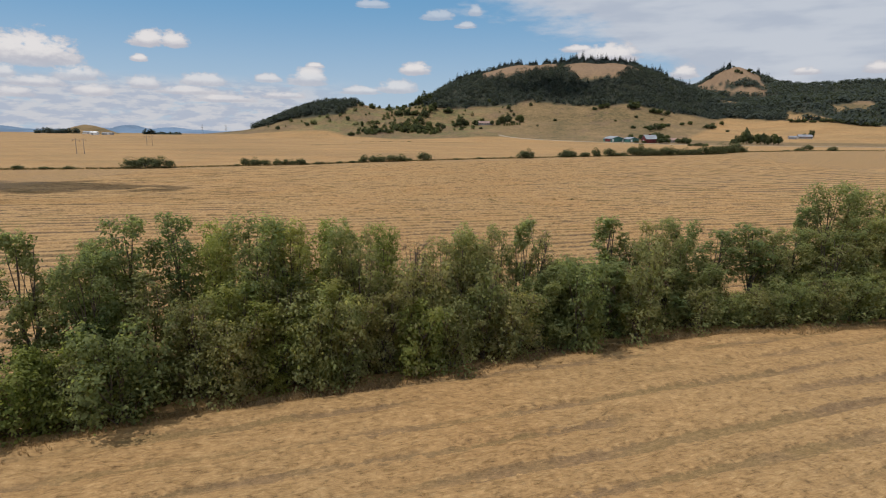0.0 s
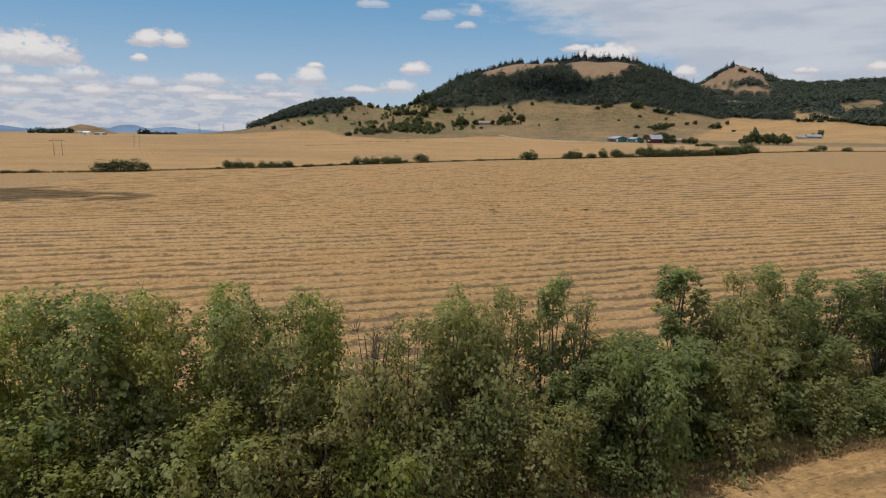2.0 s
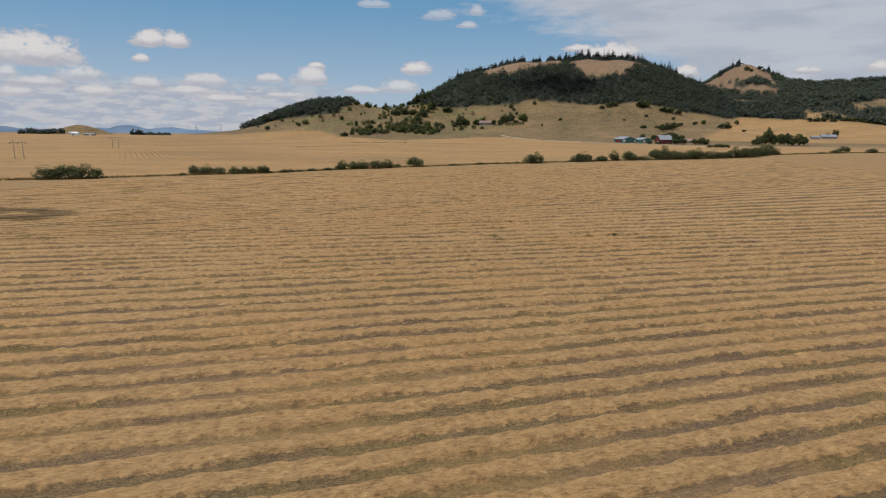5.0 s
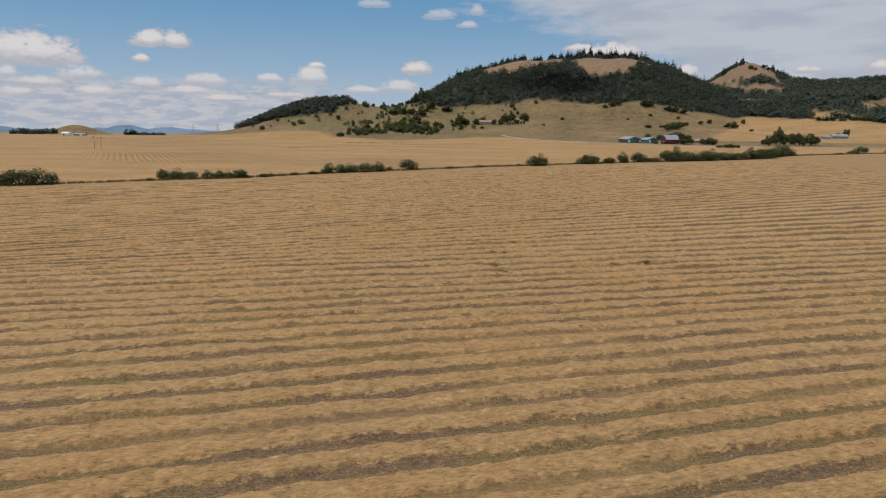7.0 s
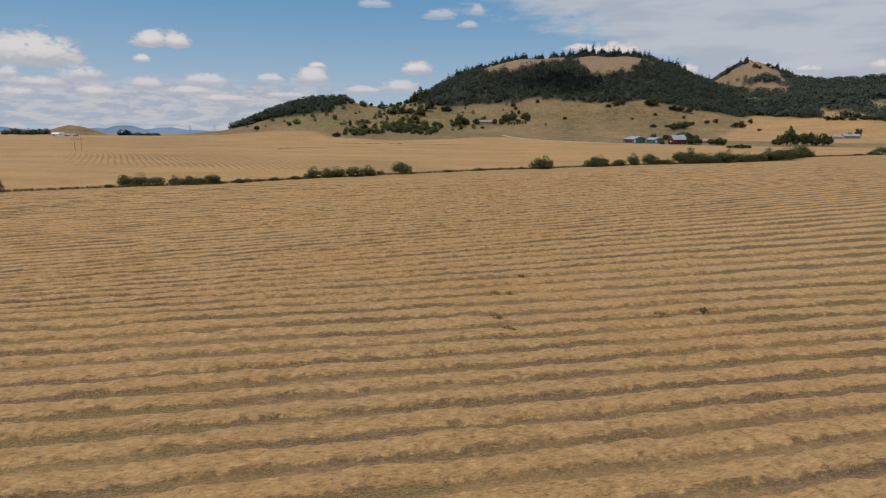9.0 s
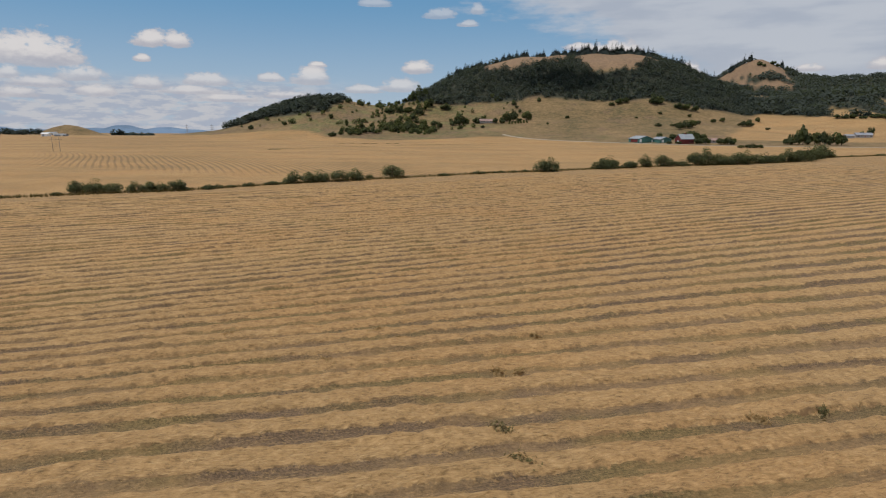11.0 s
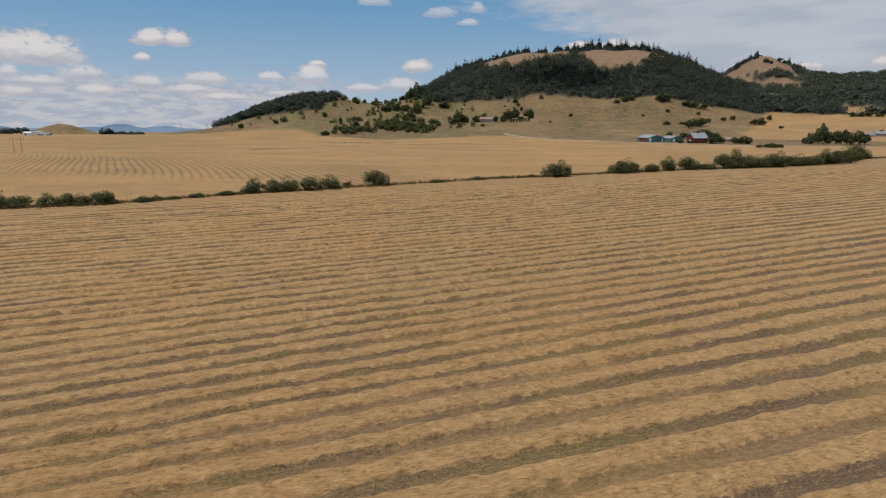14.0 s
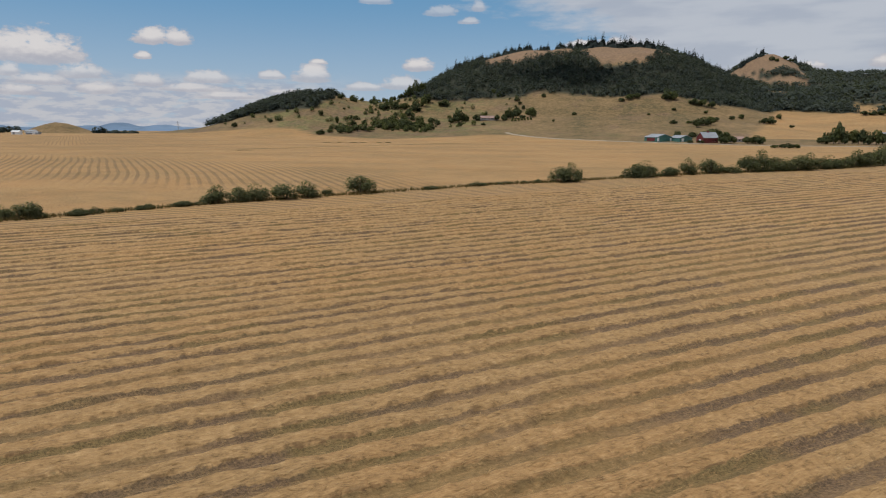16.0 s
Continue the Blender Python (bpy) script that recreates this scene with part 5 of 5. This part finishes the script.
# ---- distant ridges, blue with painted haze ----
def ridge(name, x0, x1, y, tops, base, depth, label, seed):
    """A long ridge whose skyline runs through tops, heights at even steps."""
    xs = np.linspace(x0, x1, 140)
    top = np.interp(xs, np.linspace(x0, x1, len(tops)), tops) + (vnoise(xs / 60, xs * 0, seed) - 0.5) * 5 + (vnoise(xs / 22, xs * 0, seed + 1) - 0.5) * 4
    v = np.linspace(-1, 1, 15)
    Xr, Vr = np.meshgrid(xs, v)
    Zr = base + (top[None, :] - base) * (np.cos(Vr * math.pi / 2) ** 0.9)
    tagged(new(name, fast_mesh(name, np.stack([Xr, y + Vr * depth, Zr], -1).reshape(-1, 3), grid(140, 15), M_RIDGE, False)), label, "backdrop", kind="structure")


ridge("backdrop_ridge", -4700, -2050, 4600, (-8, -7, -7, -6, -6, -5, -5, -3, -2, 0, 1, -7, -20, -24, -29, -31, -29, -28, -26, -24, -22, -19, -17, -14, -17, -13, 8, 8, -13, -22, -17, -8, -7, -17, -23, -27, -31, -35, -36, -35), -56, 260, "distant hills beyond the plain, painted haze blue", 71)


# ---- a drifting cloud above the field ----
def cloud(x, y, z, length, width, label):
    r = np.random.default_rng(90)
    bm = bmesh.new()
    for k in range(170):
        a, q = r.random() * 6.283, r.random() ** 0.62
        s = (0.05 + 0.05 * r.random()) * (1.1 - 0.75 * q)
        bmesh.ops.create_icosphere(bm, subdivisions=2, radius=1, matrix=Matrix.Translation((math.cos(a) * q * 0.5 * length, math.sin(a) * q * 0.5 * width, 9 * r.random() * (1 - q))) @ Matrix.Diagonal((s * length, s * width * 1.6, s * width * 0.9, 1)))
    me = bpy.data.meshes.new("cloud")
    bm.to_mesh(me)
    bm.free()
    me.materials.append(M_CLOUD)
    me.polygons.foreach_set("use_smooth", np.ones(len(me.polygons), bool))
    ob = tagged(new("cloud", me), label, "cloud", kind="structure")
    ob.location = (x, y, z)


def shade(x, y, up, length, width, label):
    """A cloud at height up whose shadow falls on the place x, y."""
    cloud(x + sun_way.x / sun_way.z * up, y + sun_way.y / sun_way.z * up, up + float(land(x, y)), length, width, label)


shade(-153, 181, 330.0, 124, 40, "small white cumulus cloud drifting over the field")
shade(108, 1226, 900.0, 210, 90, "white cumulus cloud drifting over the wooded hill")
